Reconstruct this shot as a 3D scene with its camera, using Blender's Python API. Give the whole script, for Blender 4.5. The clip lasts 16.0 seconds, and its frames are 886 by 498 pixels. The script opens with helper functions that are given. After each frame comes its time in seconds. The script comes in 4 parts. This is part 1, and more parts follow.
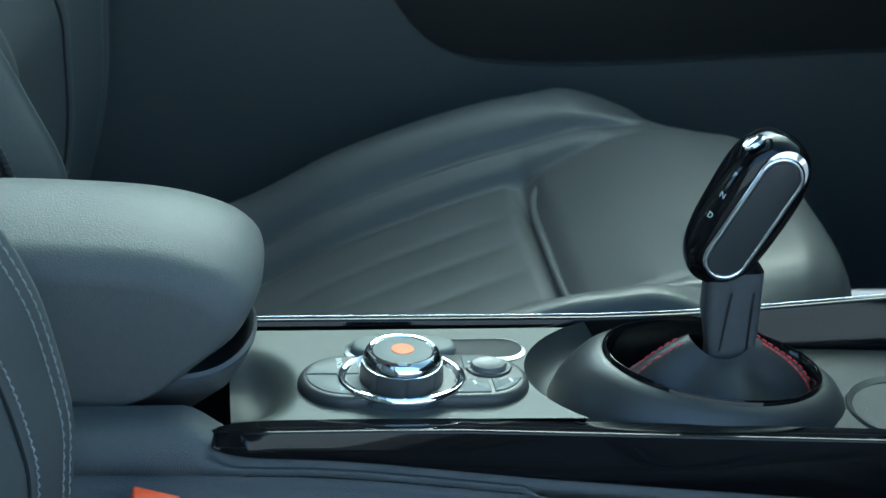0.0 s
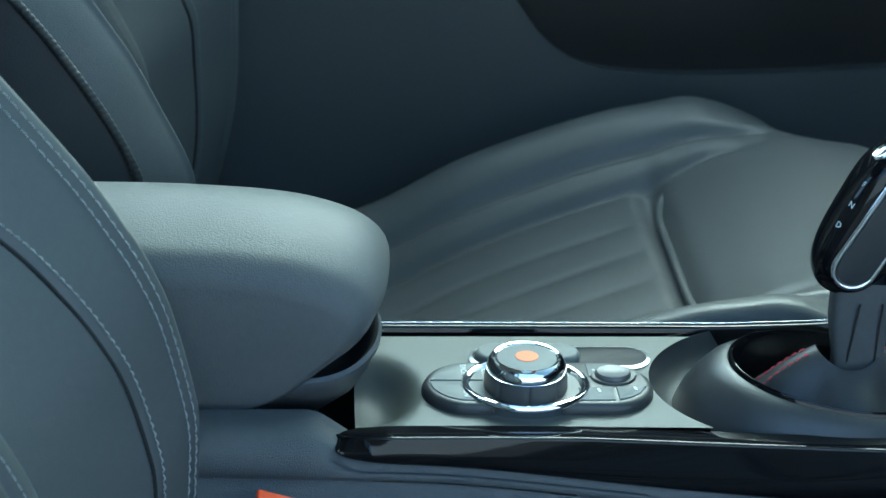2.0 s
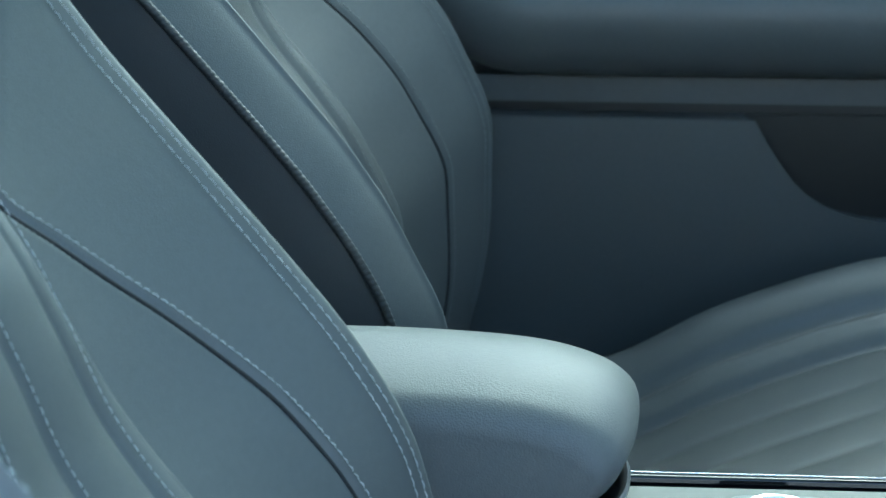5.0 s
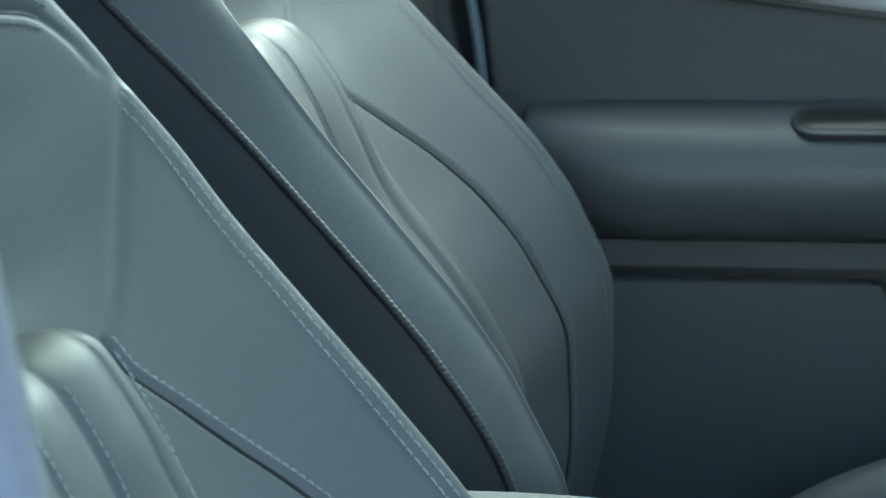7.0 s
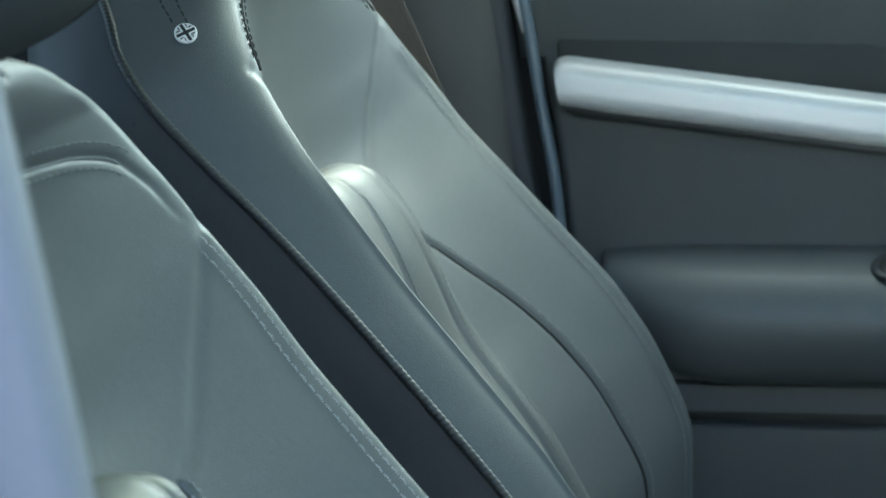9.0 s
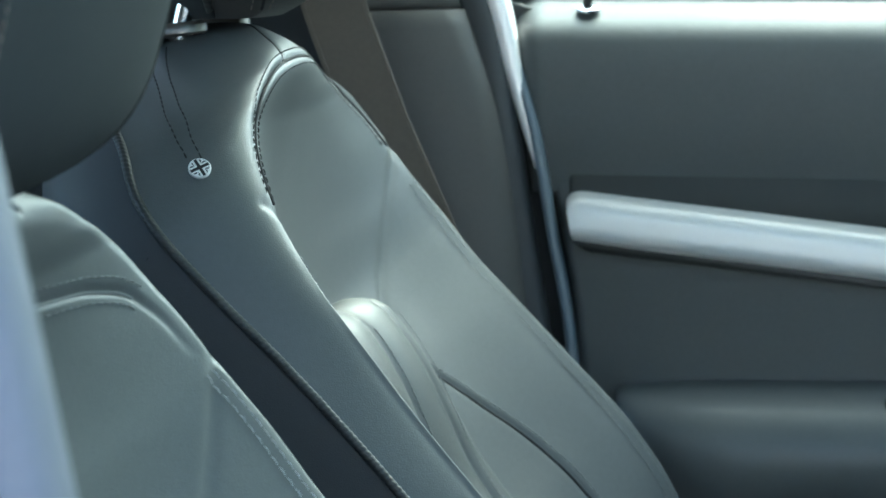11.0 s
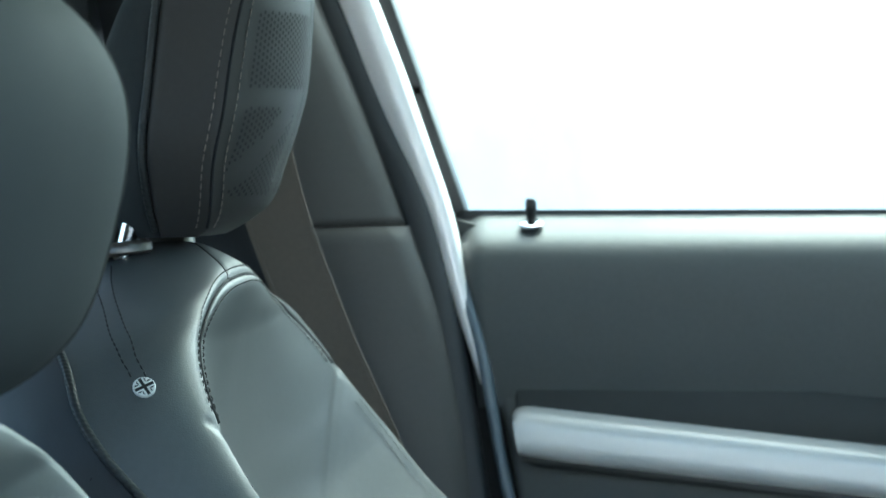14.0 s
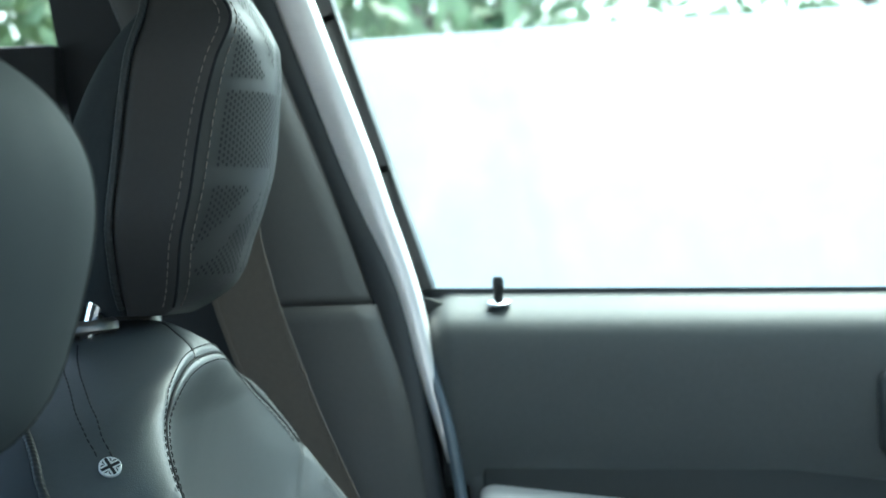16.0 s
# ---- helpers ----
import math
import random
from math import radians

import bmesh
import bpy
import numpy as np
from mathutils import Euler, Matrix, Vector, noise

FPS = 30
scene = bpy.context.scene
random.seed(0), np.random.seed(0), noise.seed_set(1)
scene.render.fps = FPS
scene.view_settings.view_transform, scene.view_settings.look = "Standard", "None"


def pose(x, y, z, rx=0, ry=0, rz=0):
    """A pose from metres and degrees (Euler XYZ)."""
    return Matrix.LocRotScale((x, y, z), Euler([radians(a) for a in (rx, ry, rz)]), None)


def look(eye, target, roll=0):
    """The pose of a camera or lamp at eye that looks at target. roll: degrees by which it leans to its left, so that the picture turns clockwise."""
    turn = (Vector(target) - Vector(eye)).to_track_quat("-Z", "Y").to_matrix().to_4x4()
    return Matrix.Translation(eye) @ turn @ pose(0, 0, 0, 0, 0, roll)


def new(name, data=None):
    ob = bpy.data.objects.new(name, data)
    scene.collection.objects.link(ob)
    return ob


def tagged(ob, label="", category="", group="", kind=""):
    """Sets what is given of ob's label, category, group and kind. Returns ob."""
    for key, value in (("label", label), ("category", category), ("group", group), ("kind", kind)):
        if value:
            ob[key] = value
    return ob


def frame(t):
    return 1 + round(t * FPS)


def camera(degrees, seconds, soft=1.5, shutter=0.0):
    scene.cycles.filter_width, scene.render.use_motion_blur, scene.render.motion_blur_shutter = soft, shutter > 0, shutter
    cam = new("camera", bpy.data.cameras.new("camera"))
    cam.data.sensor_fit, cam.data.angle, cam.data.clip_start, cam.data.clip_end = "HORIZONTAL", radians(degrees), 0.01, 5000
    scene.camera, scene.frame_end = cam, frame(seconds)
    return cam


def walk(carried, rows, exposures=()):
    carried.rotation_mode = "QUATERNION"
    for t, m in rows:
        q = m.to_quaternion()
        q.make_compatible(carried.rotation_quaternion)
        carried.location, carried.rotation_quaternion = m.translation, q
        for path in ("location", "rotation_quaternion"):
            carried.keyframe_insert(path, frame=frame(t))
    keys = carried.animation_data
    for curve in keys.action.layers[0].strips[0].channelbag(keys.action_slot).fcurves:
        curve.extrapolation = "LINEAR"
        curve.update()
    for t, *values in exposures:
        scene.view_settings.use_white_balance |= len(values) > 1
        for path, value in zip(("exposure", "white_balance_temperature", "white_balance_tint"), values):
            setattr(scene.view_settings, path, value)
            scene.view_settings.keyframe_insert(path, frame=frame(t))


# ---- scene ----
# Metres. x: the car's nose, y: from the driver's open door (the camera) to the passenger's door, z: up from the road.
EYE = (0.0, -1.133, 1.10)
cam = camera(23.315, 16.0)
PAN = [  # seconds, turn to the left, tilt up, lean
    (0.0, -7.524, -23.778, 2.683),
    (0.5, -6.782, -23.787, 2.487),
    (1.0, -5.840, -23.790, 2.248),
    (1.5, -4.919, -23.770, 2.001),
    (2.0, -3.871, -23.722, 1.746),
    (2.5, -2.815, -23.614, 1.507),
    (3.0, -1.506, -23.411, 1.328),
    (3.5, -0.388, -23.095, 0.975),
    (4.0, 0.889, -22.387, 0.572),
    (4.5, 2.177, -21.195, 0.248),
    (5.0, 3.379, -19.893, -0.084),
    (5.2, 3.740, -19.453, -0.208),
    (7.3, 7.069, -14.792, -1.094),
    (7.5, 7.258, -14.346, -1.181),
    (8.0, 7.755, -13.366, -1.192),
    (8.5, 8.288, -12.500, -1.268),
    (9.0, 8.784, -11.576, -1.290),
    (9.2, 8.948, -11.257, -1.331),
    (11.3, 9.106, -7.310, -1.309),
    (11.5, 9.087, -6.841, -1.410),
    (12.0, 8.906, -5.693, -1.464),
    (12.5, 8.496, -4.694, -1.547),
    (13.0, 8.095, -3.704, -1.585),
    (13.5, 7.731, -2.977, -1.647),
    (14.0, 7.437, -2.254, -1.674),
    (14.5, 7.169, -1.679, -1.594),
    (15.0, 6.936, -1.137, -1.723),
    (15.5, 6.703, -0.624, -1.707),
    (16.0, 6.502, -0.191, -1.747),
]
walk(cam, [(t, pose(*EYE, 90 + tilt, 0, turn) @ pose(0, 0, 0, 0, 0, lean)) for t, turn, tilt, lean in PAN],
     exposures=[(0, 2.8, 5450, -13), (3, 3.1, 5350, -12), (5, 3.3, 5450, -10), (9, 3.2, 6100, -8), (12.5, 3.15, 5880, -9), (16, 2.93, 5900, -9)])
cam.data.dof.use_dof = True
cam.data.dof.focus_distance = 1.26
cam.data.dof.aperture_fstop = 14.0

# ---- light ----
world = bpy.data.worlds.new("sky")
scene.world = world
world.use_nodes = True
wn = world.node_tree.nodes
sky = wn.new("ShaderNodeTexSky")
sky.sky_type = "NISHITA"
sky.sun_disc = False
sky.sun_elevation = radians(52)
sky.air_density = 0.9
sky.dust_density = 3.0
sky.ozone_density = 0.6
sky.sun_rotation = radians(26)
world.node_tree.links.new(sky.outputs["Color"], wn["Background"].inputs["Color"])
wn["Background"].inputs["Strength"].default_value = 0.15
sun = new("sun", bpy.data.lights.new("sun", "SUN"))
sun.data.energy = 0.72
sun.data.angle = radians(50)
sun.data.color = (0.96, 1.0, 1.0)
sun.matrix_world = look((0.36, 0.74, 1.06), (0, 0, 0))
# area lamp added out of view, high in the passenger window, to brighten the seat
window_light = new("window_light", bpy.data.lights.new("window_light", "AREA"))
window_light.data.shape = "RECTANGLE"
window_light.data.size, window_light.data.size_y = 0.75, 0.13
window_light.data.energy = 0.54
window_light.data.color = (0.94, 1.0, 0.97)
window_light.matrix_world = look((0.08, 0.685, 1.40), (-0.10, 0.0, 1.10))

# ---- materials ----
def material(name, colour, rough=0.5, metal=0.0, grain=0.0, grain_size=900.0, mottle=0.12, coat=0.0, cells=False, sheen=0.0):
    """A surface with colour mottled at two scales and a fine relief."""
    m = bpy.data.materials.new(name)
    m.use_nodes = True
    n, l = m.node_tree.nodes, m.node_tree.links
    b = n["Principled BSDF"]
    b.inputs["Roughness"].default_value, b.inputs["Metallic"].default_value = rough, metal
    b.inputs["Coat Weight"].default_value = coat
    b.inputs["Sheen Weight"].default_value = sheen
    co = n.new("ShaderNodeTexCoord")
    big, fine = n.new("ShaderNodeTexNoise"), n.new("ShaderNodeTexNoise")
    big.inputs["Scale"].default_value, fine.inputs["Scale"].default_value = 9.0, 240.0
    big.inputs["Detail"].default_value = fine.inputs["Detail"].default_value = 4.0
    add = n.new("ShaderNodeMath")
    add.operation = "ADD"
    l.new(co.outputs["Object"], big.inputs["Vector"])
    l.new(co.outputs["Object"], fine.inputs["Vector"])
    l.new(big.outputs["Fac"], add.inputs[0])
    l.new(fine.outputs["Fac"], add.inputs[1])
    ramp = n.new("ShaderNodeMapRange")
    ramp.inputs["From Min"].default_value, ramp.inputs["From Max"].default_value = 0.6, 1.4
    ramp.inputs["To Min"].default_value, ramp.inputs["To Max"].default_value = 1 - mottle, 1 + mottle
    l.new(add.outputs[0], ramp.inputs["Value"])
    mul = n.new("ShaderNodeVectorMath")
    mul.operation = "SCALE"
    mul.inputs[0].default_value = colour
    l.new(ramp.outputs[0], mul.inputs["Scale"])
    l.new(mul.outputs[0], b.inputs["Base Color"])
    rr = n.new("ShaderNodeMapRange")
    rr.inputs["To Min"].default_value, rr.inputs["To Max"].default_value = max(0.0, rough * 0.85), min(1.0, rough * 1.15)
    l.new(big.outputs["Fac"], rr.inputs["Value"])
    l.new(rr.outputs[0], b.inputs["Roughness"])
    if grain:
        tex = n.new("ShaderNodeTexVoronoi" if cells else "ShaderNodeTexNoise")
        tex.inputs["Scale"].default_value = grain_size
        l.new(co.outputs["Object"], tex.inputs["Vector"])
        bump = n.new("ShaderNodeBump")
        bump.inputs["Strength"].default_value, bump.inputs["Distance"].default_value = grain, 0.0006
        l.new(tex.outputs["Distance" if cells else "Fac"], bump.inputs["Height"])
        l.new(bump.outputs[0], b.inputs["Normal"])
    return m


LEATHER = material("leather", (0.064, 0.069, 0.070), 0.49, grain=0.16, grain_size=1100, cells=True, mottle=0.08, coat=0.04)
PAD_LEATHER = material("grained_leather", (0.086, 0.091, 0.093), 0.52, grain=0.28, grain_size=900, cells=True, mottle=0.07)
MATT_GREY = material("satin_dark_plastic", (0.060, 0.064, 0.069), 0.38, grain=0.1, grain_size=1500)
SUEDE = material("side_leather", (0.024, 0.026, 0.028), 0.58, grain=0.16, grain_size=1100, cells=True, mottle=0.08)
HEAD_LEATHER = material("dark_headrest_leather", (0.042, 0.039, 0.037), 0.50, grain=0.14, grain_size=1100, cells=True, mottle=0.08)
# duller leather for the headrest rears and, as shade, the driver's whole headrest
HEAD_REAR_SHADED = material("rear_and_shaded_headrest", (0.034, 0.038, 0.040), 0.75, grain=0.14, grain_size=1100, cells=True, mottle=0.08)
PILLAR = material("pillar_plastic", (0.060, 0.056, 0.052), 0.55, grain=0.3, grain_size=900, cells=True, mottle=0.08)
BAND_SHADE = material("shaded_band_plastic", (0.022, 0.024, 0.023), 0.6, grain=0.3, grain_size=900, cells=True, mottle=0.1)
BLACK_LEATHER = material("black_leather", (0.022, 0.023, 0.025), 0.48, grain=0.12, grain_size=1300, cells=True)
THREAD = material("grey_thread", (0.30, 0.31, 0.32), 0.8, mottle=0.2)
TONAL_THREAD = material("tonal_thread", (0.13, 0.137, 0.14), 0.8, mottle=0.2)
DARK_THREAD = material("dark_thread", (0.008, 0.008, 0.009), 0.9)
HEAD_THREAD = material("brown_thread", (0.17, 0.14, 0.12), 0.8, mottle=0.2)
RED_THREAD = material("red_thread", (0.55, 0.03, 0.05), 0.7)
BRAID = material("braid", (0.017, 0.018, 0.018), 0.5, grain=0.4, grain_size=1500)
GRAIN = material("grained_plastic", (0.060, 0.066, 0.072), 0.5, grain=0.6, grain_size=1300, cells=True, mottle=0.08)
DARK_PLASTIC = material("dark_plastic", (0.014, 0.015, 0.016), 0.65, grain=0.4, grain_size=1300, cells=True, mottle=0.1)
SOFT_PLASTIC = material("soft_plastic", (0.066, 0.070, 0.070), 0.5, grain=0.3, grain_size=900, cells=True, mottle=0.08)
MATT_BLACK = material("matt_black", (0.026, 0.028, 0.030), 0.42, grain=0.1, grain_size=1500)
GLOSS = material("piano_black", (0.004, 0.004, 0.005), 0.07, mottle=0.02)
CHROME = material("chrome", (0.75, 0.76, 0.78), 0.08, metal=1.0, mottle=0.02)
SATIN = material("satin_silver", (0.62, 0.64, 0.66), 0.32, metal=1.0, mottle=0.03)
DECK = material("satin_grey_panel", (0.070, 0.076, 0.073), 0.45, metal=0.15, grain=0.06, grain_size=1800, mottle=0.04)
SLEEVE = material("bronze_metal", (0.16, 0.145, 0.13), 0.3, metal=0.8)
STRIP = material("silver_frame_strip", (0.80, 0.76, 0.75), 0.36, metal=0.4, mottle=0.03)
TRIM = material("brushed_silver_trim", (0.62, 0.60, 0.58), 0.30, metal=0.14, mottle=0.02)
RUBBER = material("rubber", (0.035, 0.037, 0.040), 0.6, mottle=0.08)
BUTTON = material("button_grey", (0.15, 0.16, 0.158), 0.52, mottle=0.05)
INK = material("print_white", (0.6, 0.62, 0.6), 0.5)
ORANGE = material("orange_badge", (0.80, 0.20, 0.08), 0.35)
RED = material("red_plastic", (0.65, 0.07, 0.02), 0.4)
WHITE = material("white_enamel", (0.75, 0.74, 0.70), 0.35)
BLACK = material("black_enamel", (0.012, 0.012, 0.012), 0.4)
for mat, level in ((GLOSS, .32), (HEAD_LEATHER, .25), (HEAD_REAR_SHADED, .10), (PAD_LEATHER, .30), (DECK, .30), (BUTTON, .22), (ORANGE, .20)):
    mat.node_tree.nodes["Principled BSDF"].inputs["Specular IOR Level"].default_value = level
CARPET = material("carpet", (0.018, 0.019, 0.021), 0.95, grain=1.0, grain_size=700)
WEBBING = material("belt_webbing", (0.060, 0.047, 0.037), 0.8, grain=0.6, grain_size=800)
LINER = material("headliner", (0.48, 0.44, 0.40), 0.9, grain=0.4, grain_size=900)
SEAL = material("door_seal", (0.10, 0.125, 0.15), 0.3, mottle=0.08)
PALE_SEAL = material("pale_blue_seal", (0.13, 0.135, 0.165), 0.5, mottle=0.06)
PAINT = material("white_car_paint", (0.72, 0.72, 0.71), 0.18, coat=0.8, mottle=0.02)
GLOW_RENDER = material("glowing_pale_render", (0.84, 0.85, 0.85), 0.9, grain=0.5, grain_size=60, mottle=0.10)
BOUNCE_RENDER = material("bounce_wall_render", (0.46, 0.48, 0.50), 0.9, grain=0.6, grain_size=50, mottle=0.15)
ASPHALT = material("asphalt", (0.07, 0.07, 0.07), 0.9, grain=0.8, grain_size=120, mottle=0.2)
# the outside wall glows faintly, its daylight put into the material
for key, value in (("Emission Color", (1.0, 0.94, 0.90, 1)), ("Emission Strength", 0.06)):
    GLOW_RENDER.node_tree.nodes["Principled BSDF"].inputs[key].default_value = value
BARK = material("bark", (0.10, 0.075, 0.055), 0.9, grain=0.8, grain_size=40)
LEAF = material("leaf", (0.17, 0.25, 0.11), 0.5, mottle=0.3)


def glass(name, tint):
    """Thin tinted pane: clear straight through, with a faint gloss."""
    m = bpy.data.materials.new(name)
    m.use_nodes = True
    n, l = m.node_tree.nodes, m.node_tree.links
    clear, gloss, mix = n.new("ShaderNodeBsdfTransparent"), n.new("ShaderNodeBsdfGlossy"), n.new("ShaderNodeMixShader")
    clear.inputs["Color"].default_value = (*tint, 1)
    gloss.inputs["Roughness"].default_value = 0.02
    mix.inputs["Fac"].default_value = 0.05
    l.new(clear.outputs[0], mix.inputs[1])
    l.new(gloss.outputs[0], mix.inputs[2])
    l.new(mix.outputs[0], n["Material Output"].inputs["Surface"])
    return m


SCREEN = glass("dark_windscreen_glass", (0.46, 0.50, 0.48))
ROOF_GLASS = glass("roof_glass", (0.58, 0.64, 0.58))
GLASS = glass("tinted_window_glass", (0.84, 0.92, 0.88))


# ---- mesh helpers ----
def mesh_ob(name, verts, faces, mat, parent=None, label="", smooth=True):
    me = bpy.data.meshes.new(name)
    me.from_pydata([tuple(map(float, v)) for v in verts], [], faces)
    me.validate()
    me.materials.append(mat)
    if smooth:
        me.shade_smooth()
    ob = new(name, me)
    if parent is not None:
        ob.parent = parent
    if label:
        ob["label"] = label
    return ob


def part(name, bm, mat, parent=None, label="", smooth=True):
    me = bpy.data.meshes.new(name)
    bmesh.ops.recalc_face_normals(bm, faces=bm.faces)
    bm.to_mesh(me)
    bm.free()
    me.materials.append(mat)
    if smooth:
        me.shade_smooth()
        me.set_sharp_from_angle(angle=radians(42))
    ob = new(name, me)
    if parent is not None:
        ob.parent = parent
    if label:
        ob["label"] = label
    return ob


def thing(name, label, category, at=(0, 0, 0), group="", kind=""):
    return tagged(_placed(new(name), at), label, category, group, kind)


def _placed(ob, at):
    ob.location = at
    return ob


def grid_faces(rows, cols, loop=False, first=0):
    out = []
    for i in range(rows - 1):
        for j in range(cols if loop else cols - 1):
            k = (j + 1) % cols
            out.append((first + i * cols + j, first + i * cols + k, first + (i + 1) * cols + k, first + (i + 1) * cols + j))
    return out


def box(sx, sy, sz, at=(0, 0, 0), bevel=0.0, segments=3, turn=(0, 0, 0), bm=None):
    bm = bm or bmesh.new()
    got = bmesh.ops.create_cube(bm, size=1.0, matrix=pose(*at, *turn) @ Matrix.Diagonal((sx, sy, sz, 1)))
    if bevel:
        edges = {e for v in got["verts"] for e in v.link_edges}
        bmesh.ops.bevel(bm, geom=list(edges), offset=bevel, segments=segments, affect="EDGES", profile=0.5)
    return bm


def lathe(profile, steps=48, sx=1.0, sy=1.0):
    """A turned body about z from (radius, height) pairs."""
    verts, n = [], steps
    for r, z in profile:
        for k in range(n):
            a = 2 * math.pi * k / n
            verts.append((r * sx * math.cos(a), r * sy * math.sin(a), z))
    faces = grid_faces(len(profile), n, True)
    faces.append(tuple(range(n))[::-1])
    faces.append(tuple(range((len(profile) - 1) * n, len(profile) * n)))
    return verts, faces


def to_bm(verts, faces, matrix=None):
    bm = bmesh.new()
    vs = [bm.verts.new(v) for v in verts]
    for f in faces:
        try:
            bm.faces.new([vs[i] for i in f])
        except ValueError:
            pass
    if matrix is not None:
        bm.transform(matrix)
    return bm


def capsule_outline(length, r, steps=14):
    """A stadium outline in x and y, its straight part along x."""
    half = max(0.0, length / 2 - r)
    pts = [(half + r * math.cos(a), r * math.sin(a)) for a in np.linspace(-math.pi / 2, math.pi / 2, steps)]
    pts += [(-half + r * math.cos(a), r * math.sin(a)) for a in np.linspace(math.pi / 2, 3 * math.pi / 2, steps)]
    return pts


def prism(outline, z0, z1, edge=0.0, seg=4):
    """An upright solid on an outline, its top edge rounded by edge."""
    o = np.array(outline, float)
    c = o.mean(0)
    d = o - c
    rings = [(0.0, z0)]
    for k in range(seg + 1):
        a = math.pi / 2 * k / seg
        rings.append((edge * (1 - math.cos(a)), z1 - edge + edge * math.sin(a)))
    ln = np.linalg.norm(d, axis=1, keepdims=True)
    verts = []
    for inset, z in rings:
        q = c + d * (1 - inset / np.maximum(ln, 1e-6))
        verts += [(x, y, z) for x, y in q]
    n = len(o)
    faces = grid_faces(len(rings), n, True)
    faces.append(tuple(range((len(rings) - 1) * n, len(rings) * n)))
    faces.append(tuple(range(n))[::-1])
    return verts, faces


def smooth_curve(points, steps):
    """A Catmull-Rom curve through the points, evenly spaced."""
    p = np.array(points, float)
    p = np.vstack([2 * p[0] - p[1], p, 2 * p[-1] - p[-2]])
    out = []
    for i in range(1, len(p) - 2):
        for u in np.linspace(0, 1, 24, endpoint=False):
            a, b, c, d = p[i - 1], p[i], p[i + 1], p[i + 2]
            out.append(0.5 * (2 * b + (c - a) * u + (2 * a - 5 * b + 4 * c - d) * u * u + (3 * b - a - 3 * c + d) * u ** 3))
    out.append(p[-2])
    out = np.array(out)
    s = np.concatenate([[0], np.cumsum(np.linalg.norm(np.diff(out, axis=0), axis=1))])
    g = np.linspace(0, s[-1], steps)
    return np.stack([np.interp(g, s, out[:, k]) for k in range(out.shape[1])], 1)


def tube(points, r, sides=8, flat=1.0, closed=False):
    """A round bar along a line of points."""
    p = np.array(points, float)
    t = np.gradient(p, axis=0)
    if closed:
        t = np.roll(p, -1, 0) - np.roll(p, 1, 0)
    t /= np.linalg.norm(t, axis=1, keepdims=True) + 1e-12
    up = np.array([0, 0, 1.0]) if abs(t[0][2]) < 0.9 else np.array([0, 1.0, 0])
    verts = []
    for q, d in zip(p, t):
        side = np.cross(d, up)
        side /= np.linalg.norm(side) + 1e-12
        up = np.cross(side, d)
        for k in range(sides):
            a = 2 * math.pi * k / sides
            verts.append(q + r * (math.cos(a) * side + flat * math.sin(a) * up))
    faces = grid_faces(len(p), sides, True)
    if closed:
        n = (len(p) - 1) * sides
        faces += [(n + k, n + (k + 1) % sides, (k + 1) % sides, k) for k in range(sides)]
    else:
        faces += [tuple(range(sides))[::-1], tuple(range(len(verts) - sides, len(verts)))]
    return verts, faces


def rope(points, r, pitch=.006, sides=12, depth=.22):
    """A braided cord: a round bar with a chevron relief."""
    p = np.array(points, float)
    s = np.concatenate([[0], np.cumsum(np.linalg.norm(np.diff(p, axis=0), axis=1))])
    p = np.stack([np.interp(np.arange(0, s[-1], .0009), s, p[:, k]) for k in range(3)], 1)
    v, f = tube(p, r, sides)
    v = np.array(v).reshape(len(p), sides, 3)
    a = 2 * math.pi * np.arange(sides) / sides
    w = np.where(a < math.pi, a, 2 * math.pi - a)
    rel = 1 - depth + depth * np.abs(np.sin(math.pi * .0009 * np.arange(len(p))[:, None] / pitch + w[None, :])) * 1.5
    v = p[:, None, :] + (v - p[:, None, :]) * rel[:, :, None]
    return v.reshape(-1, 3), f


def stitches(points, length=0.0040, gap=0.0014, r=0.00042, lift=0.0004, normals=None):
    """A row of short threads along a line of points."""
    p = np.array(points, float)
    s = np.concatenate([[0], np.cumsum(np.linalg.norm(np.diff(p, axis=0), axis=1))])
    verts, faces, g = [], [], 0.0
    nn = None if normals is None else np.array(normals, float)
    while g + length < s[-1]:
        a = np.array([np.interp(g, s, p[:, k]) for k in range(3)])
        b = np.array([np.interp(g + length, s, p[:, k]) for k in range(3)])
        nrm = np.array([0, 0, 1.0]) if nn is None else np.array([np.interp(g + length / 2, s, nn[:, k]) for k in range(3)])
        d = (b - a) / (np.linalg.norm(b - a) + 1e-12)
        side = np.cross(d, nrm)
        side /= np.linalg.norm(side) + 1e-12
        nrm = np.cross(side, d)
        m = (a + b) / 2
        i = len(verts)
        for c, f in ((a, 0.7), (m, 1.0), (b, 0.7)):
            h = c + nrm * lift * (1.0 if f > 0.8 else 0.35)
            verts += [h + side * r * f, h + nrm * r * f, h - side * r * f, h - nrm * r * f]
        faces += [(i + x + k, i + x + (k + 1) % 4, i + x + 4 + (k + 1) % 4, i + x + 4 + k) for x in (0, 4) for k in range(4)]
        faces += [(i + 3, i + 2, i + 1, i), (i + 8, i + 9, i + 10, i + 11)]
        g += length + gap
    return verts, faces


